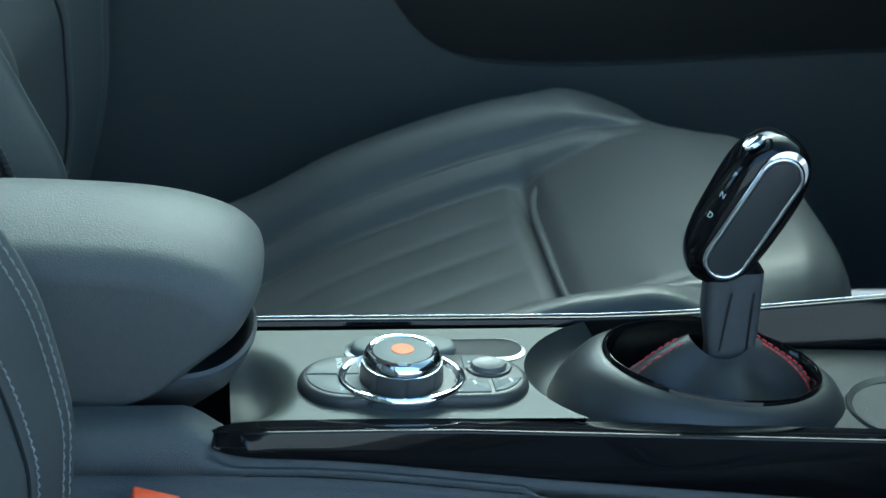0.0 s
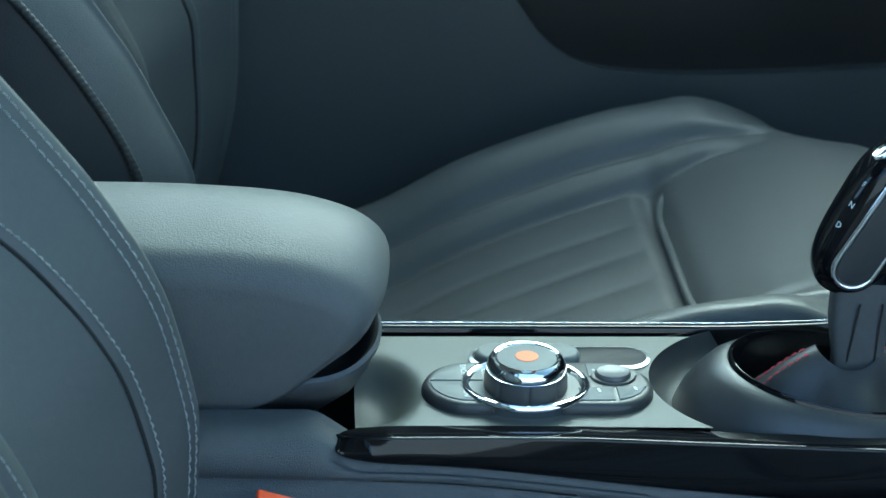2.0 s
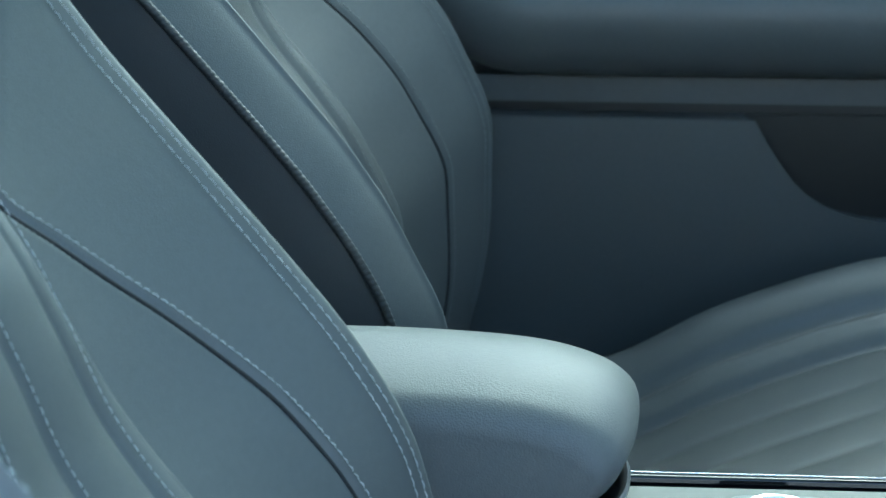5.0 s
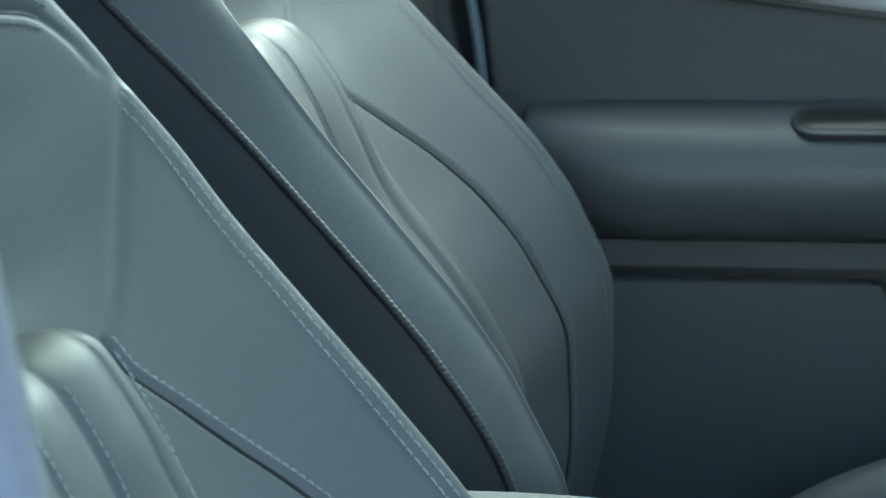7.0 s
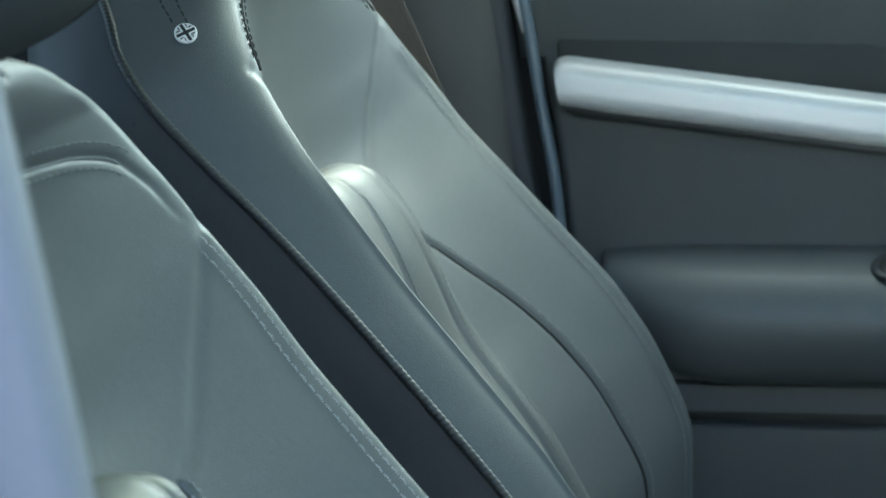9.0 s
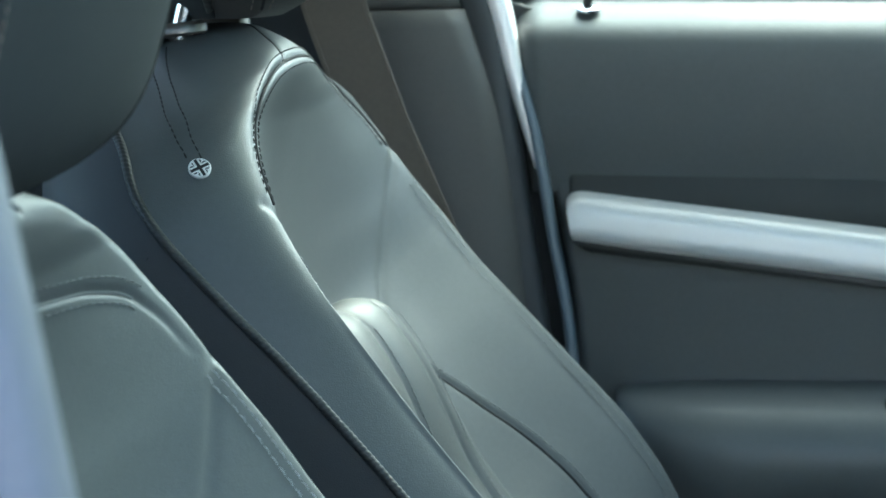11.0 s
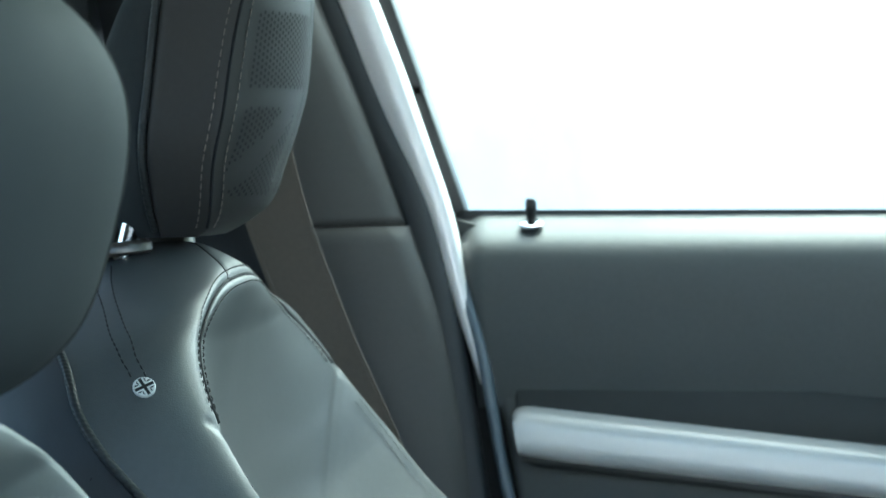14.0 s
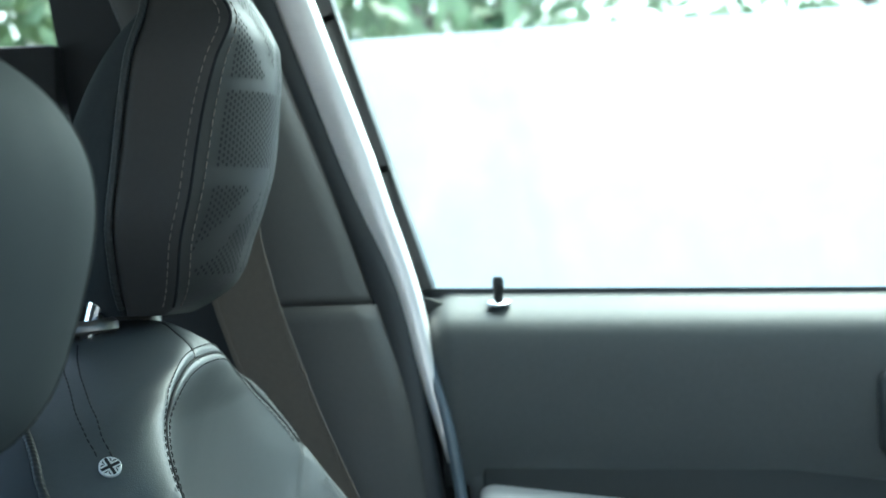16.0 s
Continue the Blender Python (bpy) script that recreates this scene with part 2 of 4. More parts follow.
# ---- seats ----
def curve1(xs, ys):
    """A smooth function through a few support values."""
    xs, ys = np.array(xs, float), np.array(ys, float)
    h, d = np.diff(xs), np.diff(ys) / np.diff(xs)
    m = np.concatenate([[d[0]], np.where(d[1:] * d[:-1] > 0, 2 * d[1:] * d[:-1] / (d[1:] + d[:-1] + 1e-12), 0), [d[-1]]])

    def f(x):
        x = np.clip(np.asarray(x, float), xs[0], xs[-1])
        i = np.clip(np.searchsorted(xs, x) - 1, 0, len(h) - 1)
        t = (x - xs[i]) / h[i]
        return ((2 * t ** 3 - 3 * t ** 2 + 1) * ys[i] + (t ** 3 - 2 * t ** 2 + t) * h[i] * m[i]
                + (-2 * t ** 3 + 3 * t ** 2) * ys[i + 1] + (t ** 3 - t ** 2) * h[i] * m[i + 1])
    return f


# The backrest is described along p (up the leaning back), s (across) and a (out of its front).
P_END = 0.335
BADGE_TURN = 26
HALF = curve1([-.42, .10, .20, .24, .28, .31, .335], [.238, .246, .241, .225, .182, .136, .07])
RIDGE = curve1([-.42, .10, .15, .195, .228, .242, .250, .256, .30, .335], [.208, .214, .205, .185, .158, .125, .085, .04, .02, .02])
WIDE = curve1([-.42, .10, .15, .195, .23, .26, .29, .335], [.208, .214, .205, .186, .160, .122, .085, .03])
A_RIDGE = curve1([-.42, -.33, -.275, -.24, -.20, -.15, -.10, 0, .10, .15, .195, .228, .242, .258, .29, .32, .335],
                 [-.190, -.082, -.040, -.019, -.0095, .0005, .004, .0035, .007, .010, .0175, .027, .036, .044, .034, .002, -.03])
A_SIDE = curve1([-.42, -.33, -.27, -.20, -.15, -.10, 0, .05, .10, .15, .20, .23, .26, .30, .335],
                [-.200, -.105, -.062, -.031, -.023, -.020, -.022, -.024, -.0275, -.0335, -.0385, -.0395, -.036, -.045, -.07])
DISH = curve1([-.42, -.10, 0, .06, .10, .15, .195, .23, .252, .335], [.108, .120, .107, .101, .098, .076, .050, .022, 0, 0])
A_BACK = curve1([-.42, -.30, 0, .20, .335], [-.36, -.24, -.16, -.14, -.105])


FAR_DROP = curve1([-.42, -.30, -.20, -.12, -.05, .02, .08, .14, .19, .225, .255, .285, .31, .335],
                  [.0084, .0015, -.0074, -.0054, -.0011, .0039, .0101, .0110, .0126, .0158, .0310, .0420, .0450, .0450])


DRIVER_DROP = curve1([-.42, -.32, -.24, -.18, -.12, -.05, .02, .08, .14, .19, .225, .255, .285, .335],
                     [.0440, .0299, .0157, .0033, .0022, .0018, .0031, .0059, .0056, .0062, .0043, .0068, .0100, .0133])


def far_side(p, s, outer=0.0):
    """How much the padding sits back on the side away from the driver's door."""
    e = np.clip((np.asarray(s, float) + .03) / .20, 0, 1)
    return (DRIVER_DROP if outer else FAR_DROP)(p) * e * e * (3 - 2 * e)


INSERT_RISE = curve1([-.42, -.12, -.06, -.002, .027, .061, .08, .12], [.003, .003, .005, .016, .022, .025, .024, .022])


def lean(p, s, a):
    """Seat coordinates to metres about the seat's own base."""
    p, s, a = np.broadcast_arrays(np.asarray(p, float), np.asarray(s, float), np.asarray(a, float))
    return np.stack([-.205 - .62 * p + .785 * a, s, .80 + .785 * p + .62 * a], -1)


def seam_line(points, n=140):
    return smooth_curve(points, n)


# seams of the passenger seat (0) and the driver seat (1)
CURVED_SEAM = (seam_line([(.062, .113), (.044, .1124), (.0067, .1271), (-.0242, .1374), (-.0719, .1509), (-.1338, .1569), (-.2079, .1597), (-.2631, .1621), (-.40, .165)]),
               seam_line([(.063, .128), (.045, .1275), (.0155, .137), (-.0131, .1452), (-.0455, .1549), (-.0795, .1629), (-.116, .1688), (-.172, .1735), (-.23, .177), (-.40, .178)]))
SHORT_SEAM = (seam_line([(.182, .202), (.169, .1936), (.146, .1748), (.124, .1575), (.1015, .1393), (.0877, .1283), (.062, .113)], 80),
              seam_line([(.152, .207), (.1315, .1918), (.1156, .1802), (.0962, .1644), (.0773, .1475), (.063, .128)], 80))
ARCH_SEAM = (seam_line([(.152, .2045), (.17, .1965), (.195, .185), (.214, .171), (.229, .153), (.239, .137), (.248, .112), (.2535, .0875), (.2565, .060), (.2575, .030), (.2575, .0)], 170),
             seam_line([(.140, .206), (.150, .2005), (.162, .1935), (.182, .1835), (.2015, .166), (.2123, .1385), (.217, .111), (.2195, .09), (.222, .06), (.2225, .03), (.2225, .0)], 170))
TOP_SEAM = seam_line([(.2565, .0606), (.271, .047), (.286, .030), (.304, .003)], 30)


def groove(p, s, line, depth, width):
    q = np.abs(s)
    flat = np.stack([p.ravel(), q.ravel()], 1)
    best = np.full(len(flat), 1e9)
    for k in range(0, len(line)):
        best = np.minimum(best, (flat[:, 0] - line[k, 0]) ** 2 + (flat[:, 1] - line[k, 1]) ** 2)
    return depth * np.exp(-best / width ** 2).reshape(p.shape)


def front(p, s, outer=0.0, seams=True):
    """How far the padded front stands out at (p, s). outer: how much fuller the door-side wing is."""
    p, s = np.broadcast_arrays(np.asarray(p, float), np.asarray(s, float))
    w, full, ar, ab = WIDE(p), HALF(p), A_RIDGE(p), A_SIDE(p)
    ar = ar + .035 * s
    e = np.clip((-s - .08) / .12, 0, 1)
    g = np.clip((.27 - p) / .12, 0, 1)
    ar = ar + outer * e * e * (3 - 2 * e) * g * g * (3 - 2 * g)
    ab = ab + .5 * outer * (s < 0) * g + .035 * s
    b = np.clip((p - .225) / .085, 0, 1)
    b = b * b * (3 - 2 * b)
    wo = w * (1 - b)
    q = np.clip((np.abs(s) - wo) / np.maximum(full - wo, 1e-4), 0, 1)
    a = ar - (ar - ab) * q ** (1.3 + .5 * (1 - b) * np.where(s > 0, 1.0, (0 if outer else 1.2) * np.clip((p - .08) / .10, 0, 1)) + .9 * b)
    t = np.clip(np.abs(s) / RIDGE(p), 0, 1)
    a = a - DISH(p) * (1 - 2.6 * outer) * (1 - t ** 2) ** 1.15
    a = a + .0020 * np.exp(-((np.abs(s) - w) / .0022) ** 2) * (s < 0) / (1 + np.exp((p - .09) / .028)) - far_side(p, s, outer)
    if seams:
        f = np.clip((p - .155) / .035, 0, 1)
        a = a - groove(p, s, CURVED_SEAM[outer > 0], .0020, .0018) - groove(p, s, SHORT_SEAM[outer > 0], .0014, .0045)
        a = a - f * groove(p, s, ARCH_SEAM[outer > 0], .0020, .0024) - groove(p, s, TOP_SEAM, .0014, .0024)
    return a


def on_front(line, side, lift=0.0, shift=0.0, outer=0.0):
    """A line of (p, s) laid on the front; with its normals."""
    line = np.array(line, float)
    if shift:
        t = np.gradient(line, axis=0)
        t /= np.linalg.norm(t, axis=1, keepdims=True) + 1e-12
        line = line + shift * np.stack([-t[:, 1], t[:, 0]], 1)
    p, s = line[:, 0], np.minimum(line[:, 1], HALF(line[:, 0]) - .001) * side
    e = 1e-3
    a = front(p, s, outer)
    q = lean(p, s, a)
    du = lean(p + e, s, front(p + e, s, outer)) - q
    dv = lean(p, s + e, front(p, s + e, outer)) - q
    nrm = np.cross(du, dv)
    nrm /= np.linalg.norm(nrm, axis=1, keepdims=True)
    nrm *= np.sign((nrm * np.array([.78, 0, .62])).sum(1, keepdims=True) + 1e-9)
    return q + nrm * lift, nrm


def join(pieces):
    verts, faces = [], []
    for v, f in pieces:
        k = len(verts)
        verts += list(v)
        faces += [tuple(i + k for i in g) for g in f]
    return verts, faces


def settle(seat):
    """The driver seat's padding sits a little lower at its shoulders."""
    for ob in seat.children:
        for v in ob.data.vertices:
            k = min(max((v.co.z - .94) / .08, 0.0), 1.0)
            v.co.z -= .012 * k * k * (3 - 2 * k)


def build_seat(name, label, at, outer=0.0, head_at=(0, 0, 0)):
    seat = thing(name, label, "car seat", at, group="front seats")
    thread = THREAD if outer else TONAL_THREAD
    # padded front of the backrest
    ps = np.concatenate([np.linspace(-.42, -.301, 50), np.linspace(-.30, .10, 300), np.linspace(.1012, P_END, 190)])
    h = np.concatenate([np.linspace(0, .38, 40), np.linspace(.3835, .78, 120), np.linspace(.785, 1, 50)])
    tau = np.concatenate([-(h[::-1]), h[1:]])
    P = np.repeat(ps[:, None], len(tau), 1)
    W, T = WIDE(P), np.abs(tau)[None, :]
    S = np.sign(tau)[None, :] * np.where(T <= .78, W * T / .78, W + (HALF(P) - W) * ((T - .78) / .22).clip(0, 1))
    A = front(P, S, outer)
    soft = np.array([[noise.noise((pp * 16, ss * 16, 3.1)) for ss in S[0, ::6]] for pp in ps[::6]])
    soft = np.repeat(np.repeat(soft, 6, 0)[:len(ps)], 6, 1)[:, :len(tau)]
    for _ in range(4):
        soft[1:-1] = (soft[:-2] + soft[1:-1] * 2 + soft[2:]) / 4
        soft[:, 1:-1] = (soft[:, :-2] + soft[:, 1:-1] * 2 + soft[:, 2:]) / 4
    A = A + 0.0008 * soft * (1 - np.abs(tau[None, :]) ** 8)
    V = lean(P, S, A).reshape(-1, 3)
    mesh_ob("backrest_cover", V, grid_faces(len(ps), len(tau)), LEATHER, seat)
    # side panels and rear shell
    pb = ps[::4]
    rows_ = []
    for p in pb:
        W, ab, bk = float(HALF(p)), float(A_SIDE(p)), float(A_BACK(p))
        g = min(max((.27 - p) / .12, 0), 1)
        prof = [(W, ab), (W + .004, ab - .25 * (ab - bk)), (W + .002, ab - .55 * (ab - bk)), (W - .012, ab - .85 * (ab - bk)), (W - .04, bk), (W * .4, bk - .006)]
        prof = [(s, a + .035 * s - float(far_side(p, 1.0, outer))) for s, a in prof] + [(-s, a - .035 * s + .5 * outer * g * (1 if k > 2 else 0)) for k, (s, a) in enumerate(prof[::-1])]
        rows_.append([lean(p, s, a) for s, a in prof])
    n = len(rows_[0])
    V = np.array(rows_).reshape(-1, 3)
    faces = grid_faces(len(pb), n)
    faces.append(tuple(range((len(pb) - 1) * n, len(pb) * n)))
    mesh_ob("side_panel", V, faces, SUEDE, seat, "darker leather side and rear panel")
    # ribbed centre insert, a proud pad rounded at its top
    top = .096 if outer else .109
    pi_ = np.concatenate([np.linspace(-.42, top - .045, 110), top - .045 + .045 * np.sin(np.linspace(.04, math.pi / 2, 36))])
    si = np.sin(np.linspace(-math.pi / 2, math.pi / 2, 181))
    PI = np.repeat(pi_[:, None], len(si), 1)
    fall = np.sqrt(np.clip(1 - ((PI - (top - .034)) / .034).clip(0, 1) ** 2, 0, 1))
    SI = .112 * (0.66 + 0.34 * fall) * si[None, :]
    rib = np.abs(np.cos(np.pi * SI / .037))
    edge = np.clip(1 - np.abs(si[None, :]) ** 10, 0, 1) ** .5
    rise = INSERT_RISE(PI)
    AI = front(PI, SI, outer, False) - .005 + (rise + .005 + .0045 * np.sqrt(rib)) * edge * (.10 + .90 * fall)
    V = lean(PI, SI, AI).reshape(-1, 3)
    mesh_ob("ribbed_insert", V, grid_faces(len(pi_), len(si)), LEATHER, seat, "vertically ribbed leather centre insert")
    for s0 in (-.0925, -.0555, -.0185, .0185, .0555, .0925):
        pl = np.linspace(-.38, top - .032, 120)
        ss = np.full_like(pl, s0 + .0045)
        al = front(pl, ss, outer, False) + INSERT_RISE(pl) + .0030
        row = stitches(lean(pl, ss, al), normals=np.tile([.78, 0, .62], (120, 1)))
        mesh_ob("insert_stitching", *row, thread, seat, "grey stitching", smooth=False)
    # seams
    for side in (-1, 1):
        q, nr = on_front(CURVED_SEAM[outer > 0], side, .0004, -.0038 * side, outer)
        mesh_ob("seam_stitching", *stitches(q, .0042, .0010, .0005, .0018, normals=nr), thread, seat, "grey stitching", smooth=False)
        edge_line = np.stack([np.linspace(-.36, .15, 150), RIDGE(np.linspace(-.36, .15, 150)) - .0045], 1)
        for sh in (0.0, -.0052):
            q, nr = on_front(edge_line + np.array([0, sh]), side, .0004, 0, outer)
            mesh_ob("edge_stitching", *stitches(q, .0052, .0012, .00048, .0011, normals=nr), thread, seat, "grey stitching", smooth=False)
        for sh in (-.0060, .0060):
            q, nr = on_front(ARCH_SEAM[outer > 0][46 if outer else 24:], side, .0003, sh, outer)
            mesh_ob("arch_stitching", *stitches(q, .0042, .0020, .00055, .0005, normals=nr), TONAL_THREAD if outer else DARK_THREAD, seat, "dark stitching", smooth=False)
        # dark cords in the grooves paint the shade of the seam gaps
        q, nr = on_front(CURVED_SEAM[outer > 0], side, .0006, 0, outer)
        mesh_ob("seam_cord", *tube(q, .0014, 8), DARK_THREAD, seat, "dark seam cord")
        q, nr = on_front(ARCH_SEAM[outer > 0][14:], side, .0006, 0, outer)
        mesh_ob("seam_cord", *tube(q[34 if outer else 6:], .0007 if outer else .0012, 6), TONAL_THREAD if outer else DARK_THREAD, seat, "dark seam cord")
        q, nr = on_front(TOP_SEAM, side, .0004, 0, outer)
        mesh_ob("top_seam", *tube(q, .0006, 6), DARK_THREAD, seat, "dark seam")
    # braided piping along both sides
    for side in (-1, 1):
        pp = np.linspace(-.36, .29, 520)
        c = lean(pp, HALF(pp) * side, A_SIDE(pp) + .035 * side * HALF(pp) - .001 - far_side(pp, HALF(pp) * side, outer) + (.5 * outer * np.clip((.27 - pp) / .12, 0, 1) if side < 0 else 0))
        mesh_ob("piping", *rope(c + np.array([0, .0012 * side, 0]), .0031, .0040, 14, .12), BRAID, seat, "dark braided piping")
    # small seam across the side panel
    for side in (-1, 1):
        q = [lean(.200 - .012 * k / 10 - .02 * (k / 10) ** 2, side * (float(HALF(.2)) + .0020 + .0015 * min(k, 4) / 4), -.062 - .06 * k / 10) for k in range(11)]
        mesh_ob("side_seam", *tube(np.array(q), .0006, 6), DARK_THREAD, seat)
    # round enamel badge with two rows of stitches above it
    p0, side = .2239, -1
    s0 = .2104
    q0, n0 = on_front([(p0 - .002, s0), (p0, s0), (p0 + .002, s0)], side, 0, 0, outer)
    n0 = Vector(n0[1])
    m = Matrix.Translation(Vector(q0[1]) + n0 * .0005) @ n0.to_track_quat("Z", "X").to_matrix().to_4x4()
    v, f = lathe([(.0069, -.002), (.0071, .0012), (.0066, .0017), (.0064, .0014)], 40)
    disc = part("badge", to_bm(v, f, m), WHITE, seat, "small round enamelled flag badge")
    turn = m @ pose(0, 0, 0, 0, 0, BADGE_TURN)
    bm = bmesh.new()
    box(.0019, .0126, .0005, (0, 0, .0016), bm=bm)
    box(.0126, .0019, .0005, (0, 0, .00162), bm=bm)
    bm.transform(turn)
    part("flag_cross", bm, BLACK, disc, smooth=False)
    bm = bmesh.new()
    for k in range(4):
        for swap in (False, True):
            tri = [Vector((.0024, .0024, 0)), Vector((.0061, .0024, 0)), Vector((.0045, .0034, 0))]
            tri = [Vector((q.y, q.x, 0)) for q in tri] if swap else tri
            tri = [sum(tri, Vector()) / 3 * .12 + q * .84 for q in tri]
            low = [bm.verts.new(Matrix.Rotation(k * math.pi / 2, 3, "Z") @ q + Vector((0, 0, .0012))) for q in tri]
            top_ = [bm.verts.new(v_.co + Vector((0, 0, .0007))) for v_ in low]
            bm.faces.new(top_)
            for i in range(3):
                bm.faces.new((low[i], low[(i + 1) % 3], top_[(i + 1) % 3], top_[i]))
    bm.transform(turn)
    part("flag_wedges", bm, BLACK, disc, smooth=False)
    for line in ([(.2347, .2066), (.2493, .1951), (.2655, .1760), (.2846, .1464), (.2983, .1242), (.308, .105)], [(.2287, .2050), (.2439, .1935), (.2625, .1712), (.2779, .1480), (.2913, .1266), (.303, .104), (.314, .0762)]):
        q, nr = on_front(smooth_curve(line, 60), side, .0004, 0, outer)
        mesh_ob("badge_stitching", *stitches(q, length=.0042, gap=.0020, r=.00062, normals=nr), DARK_THREAD, seat, smooth=False)
    if outer:
        settle(seat)
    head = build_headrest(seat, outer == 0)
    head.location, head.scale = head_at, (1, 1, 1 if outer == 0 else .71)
    if not outer:
        for ob in (head, *head.children):
            for v in ob.data.vertices:
                v.co.x -= .085 * v.co.y
    build_cushion(seat)
    return seat


# headrest profiles, passenger's (0) and driver's (1): bowed face, its seam, the piping, the rear
FRONT_X = (curve1([1.052, 1.0565, 1.0635, 1.074, 1.0865, 1.104, 1.127, 1.1585, 1.19, 1.2178, 1.237, 1.251, 1.2734, 1.306],
                  [-.358, -.3475, -.334, -.3185, -.3105, -.3045, -.2956, -.2866, -.2830, -.2807, -.2812, -.2868, -.2999, -.335]),
           curve1(np.linspace(1.052, 1.306, 25),
                  [-.3636, -.3410, -.3251, -.3140, -.3062, -.3006, -.2964, -.2931, -.2902, -.2877, -.2854, -.2832, -.2812, -.2794, -.2780, -.2770, -.2764, -.2764, -.2770, -.2784, -.2806, -.2840, -.2889, -.2959, -.3054]))
SEAM_X = (curve1([1.052, 1.06, 1.079, 1.105, 1.136, 1.169, 1.197, 1.224, 1.2518, 1.2734, 1.306], [-.370, -.351, -.344, -.339, -.331, -.325, -.319, -.311, -.301, -.313, -.342]),
          curve1(np.linspace(1.052, 1.306, 25),
                 [-.3688, -.3482, -.3338, -.3238, -.3168, -.3118, -.3080, -.3049, -.3022, -.2997, -.2973, -.2952, -.2932, -.2914, -.2900, -.2890, -.2884, -.2882, -.2886, -.2896, -.2914, -.2940, -.2979, -.3034, -.3111]))
BRAID_X = (curve1([1.052, 1.0574, 1.0754, 1.107, 1.1634, 1.2268, 1.2646, 1.306], [-.389, -.385, -.3864, -.3865, -.3797, -.3699, -.3596, -.359]),
           curve1([1.052, 1.099, 1.154, 1.221, 1.265, 1.306], [-.404, -.400, -.390, -.380, -.373, -.365]))
REAR_X = curve1([1.052, 1.09, 1.16, 1.2014, 1.2217, 1.2443, 1.2641, 1.306], [-.415, -.429, -.429, -.4146, -.4034, -.3868, -.3685, -.361])
HEAD_HALF = .106


def build_headrest(seat, dots=True):
    front_x, seam_x, braid_x = (c[0 if dots else 1] for c in (FRONT_X, SEAM_X, BRAID_X))
    zs = np.concatenate([1.056 + .018 * (1 - np.cos(np.linspace(0, math.pi / 2, 8))), np.linspace(1.078, 1.280, 40),
                         1.280 + .026 * np.sin(np.linspace(.1, math.pi / 2, 10))])
    wz = np.where(zs < 1.18, 1 - .42 * ((1.135 - zs) / .081).clip(0, 1) ** 2.2, 1 - .45 * ((zs - 1.215) / .091).clip(0, 1) ** 2.2)

    def face_x(y, z, half):
        """Depth of the bowed front face at y across."""
        x0 = float(seam_x(z))
        return x0 + (float(front_x(z)) - x0) * (1 - min(abs(y) / half, 1.0) ** 2.3)

    def ring(z, half):
        """Bowed face, flat flanks and rear, at one height."""
        x0, xr = float(seam_x(z)), min(float(braid_x(z)), float(seam_x(z)) - .012)
        out = [(face_x(y, z, half), y) for y in half * np.sin(np.linspace(-math.pi / 2, math.pi / 2, 49))]
        fl = [(x0 + (xr - x0) * u, half + .0035 * math.sin(math.pi * u) ** .5 - .006 * max(0, (u - .9) / .1) ** 2) for u in np.linspace(.04, 1, 14)]
        out += fl + [(xr - .004, y) for y in np.linspace(half * .9, -half * .9, 10)] + [(x, -y) for x, y in fl[::-1]]
        return [(x, y, z) for x, y in out]
    V = []
    for z, w in zip(zs, wz):
        V += ring(z, HEAD_HALF * w)
    n = len(V) // len(zs)
    f = grid_faces(len(zs), n, True) + [tuple(range(n))[::-1], tuple(range(len(V) - n, len(V)))]
    # the driver's headrest gets the duller copy, its shade put into the material
    head = mesh_ob("headrest", V, f, HEAD_LEATHER if dots else HEAD_REAR_SHADED, seat, "upright leather headrest")
    V = []
    for z, w in zip(zs, wz):
        xb, xr = float(braid_x(z)) + .004, min(float(REAR_X(z)), float(braid_x(z)) - .002)
        for k in range(48):
            a = 2 * math.pi * k / 48
            c, s = math.cos(a), math.sin(a)
            V.append((xb if c > 0 else xb + (xb - xr) * math.copysign(abs(c) ** .7, c), .1035 * w * math.copysign(abs(s) ** .6, s), z))
    f = grid_faces(len(zs), 48, True) + [tuple(range(48))[::-1], tuple(range(len(V) - 48, len(V)))]
    mesh_ob("headrest_rear", V, f, HEAD_REAR_SHADED, head, "darker rear half of the headrest")
    # piping and seam on each flank
    zz = np.linspace(1.062, 1.285, 260)
    w = np.interp(zz, zs, wz)
    for side in (-1, 1):
        c = np.stack([braid_x(zz) - .001, side * .1058 * w, zz], 1)
        mesh_ob("headrest_piping", *rope(c, .0027, .0044, 12, .15), BRAID, head, "dark braided piping")
        for o in (-.0075, .0075) if side < 0 else (-.0075,):
            yy = .106 * w + .0028 if o < 0 else .106 * w - .0075
            xx = seam_x(zz) + (o if o < 0 else .0004 + (front_x(zz) - seam_x(zz)) * (1 - (yy / (.106 * w)) ** 2.3))
            c = np.stack([xx, side * yy, zz], 1)
            mesh_ob("headrest_stitching", *stitches(c, length=.0048, gap=.0022, r=.0005, normals=np.tile([0.3, side, 0], (260, 1))), HEAD_THREAD, head, smooth=False)
        c = np.stack([seam_x(zz) - .0005, side * (.106 * w + .0004), zz], 1)
        mesh_ob("headrest_seam", *tube(c, .0013, 6), DARK_THREAD, head)
    # perforated flag pattern on the face
    v, f = [], []
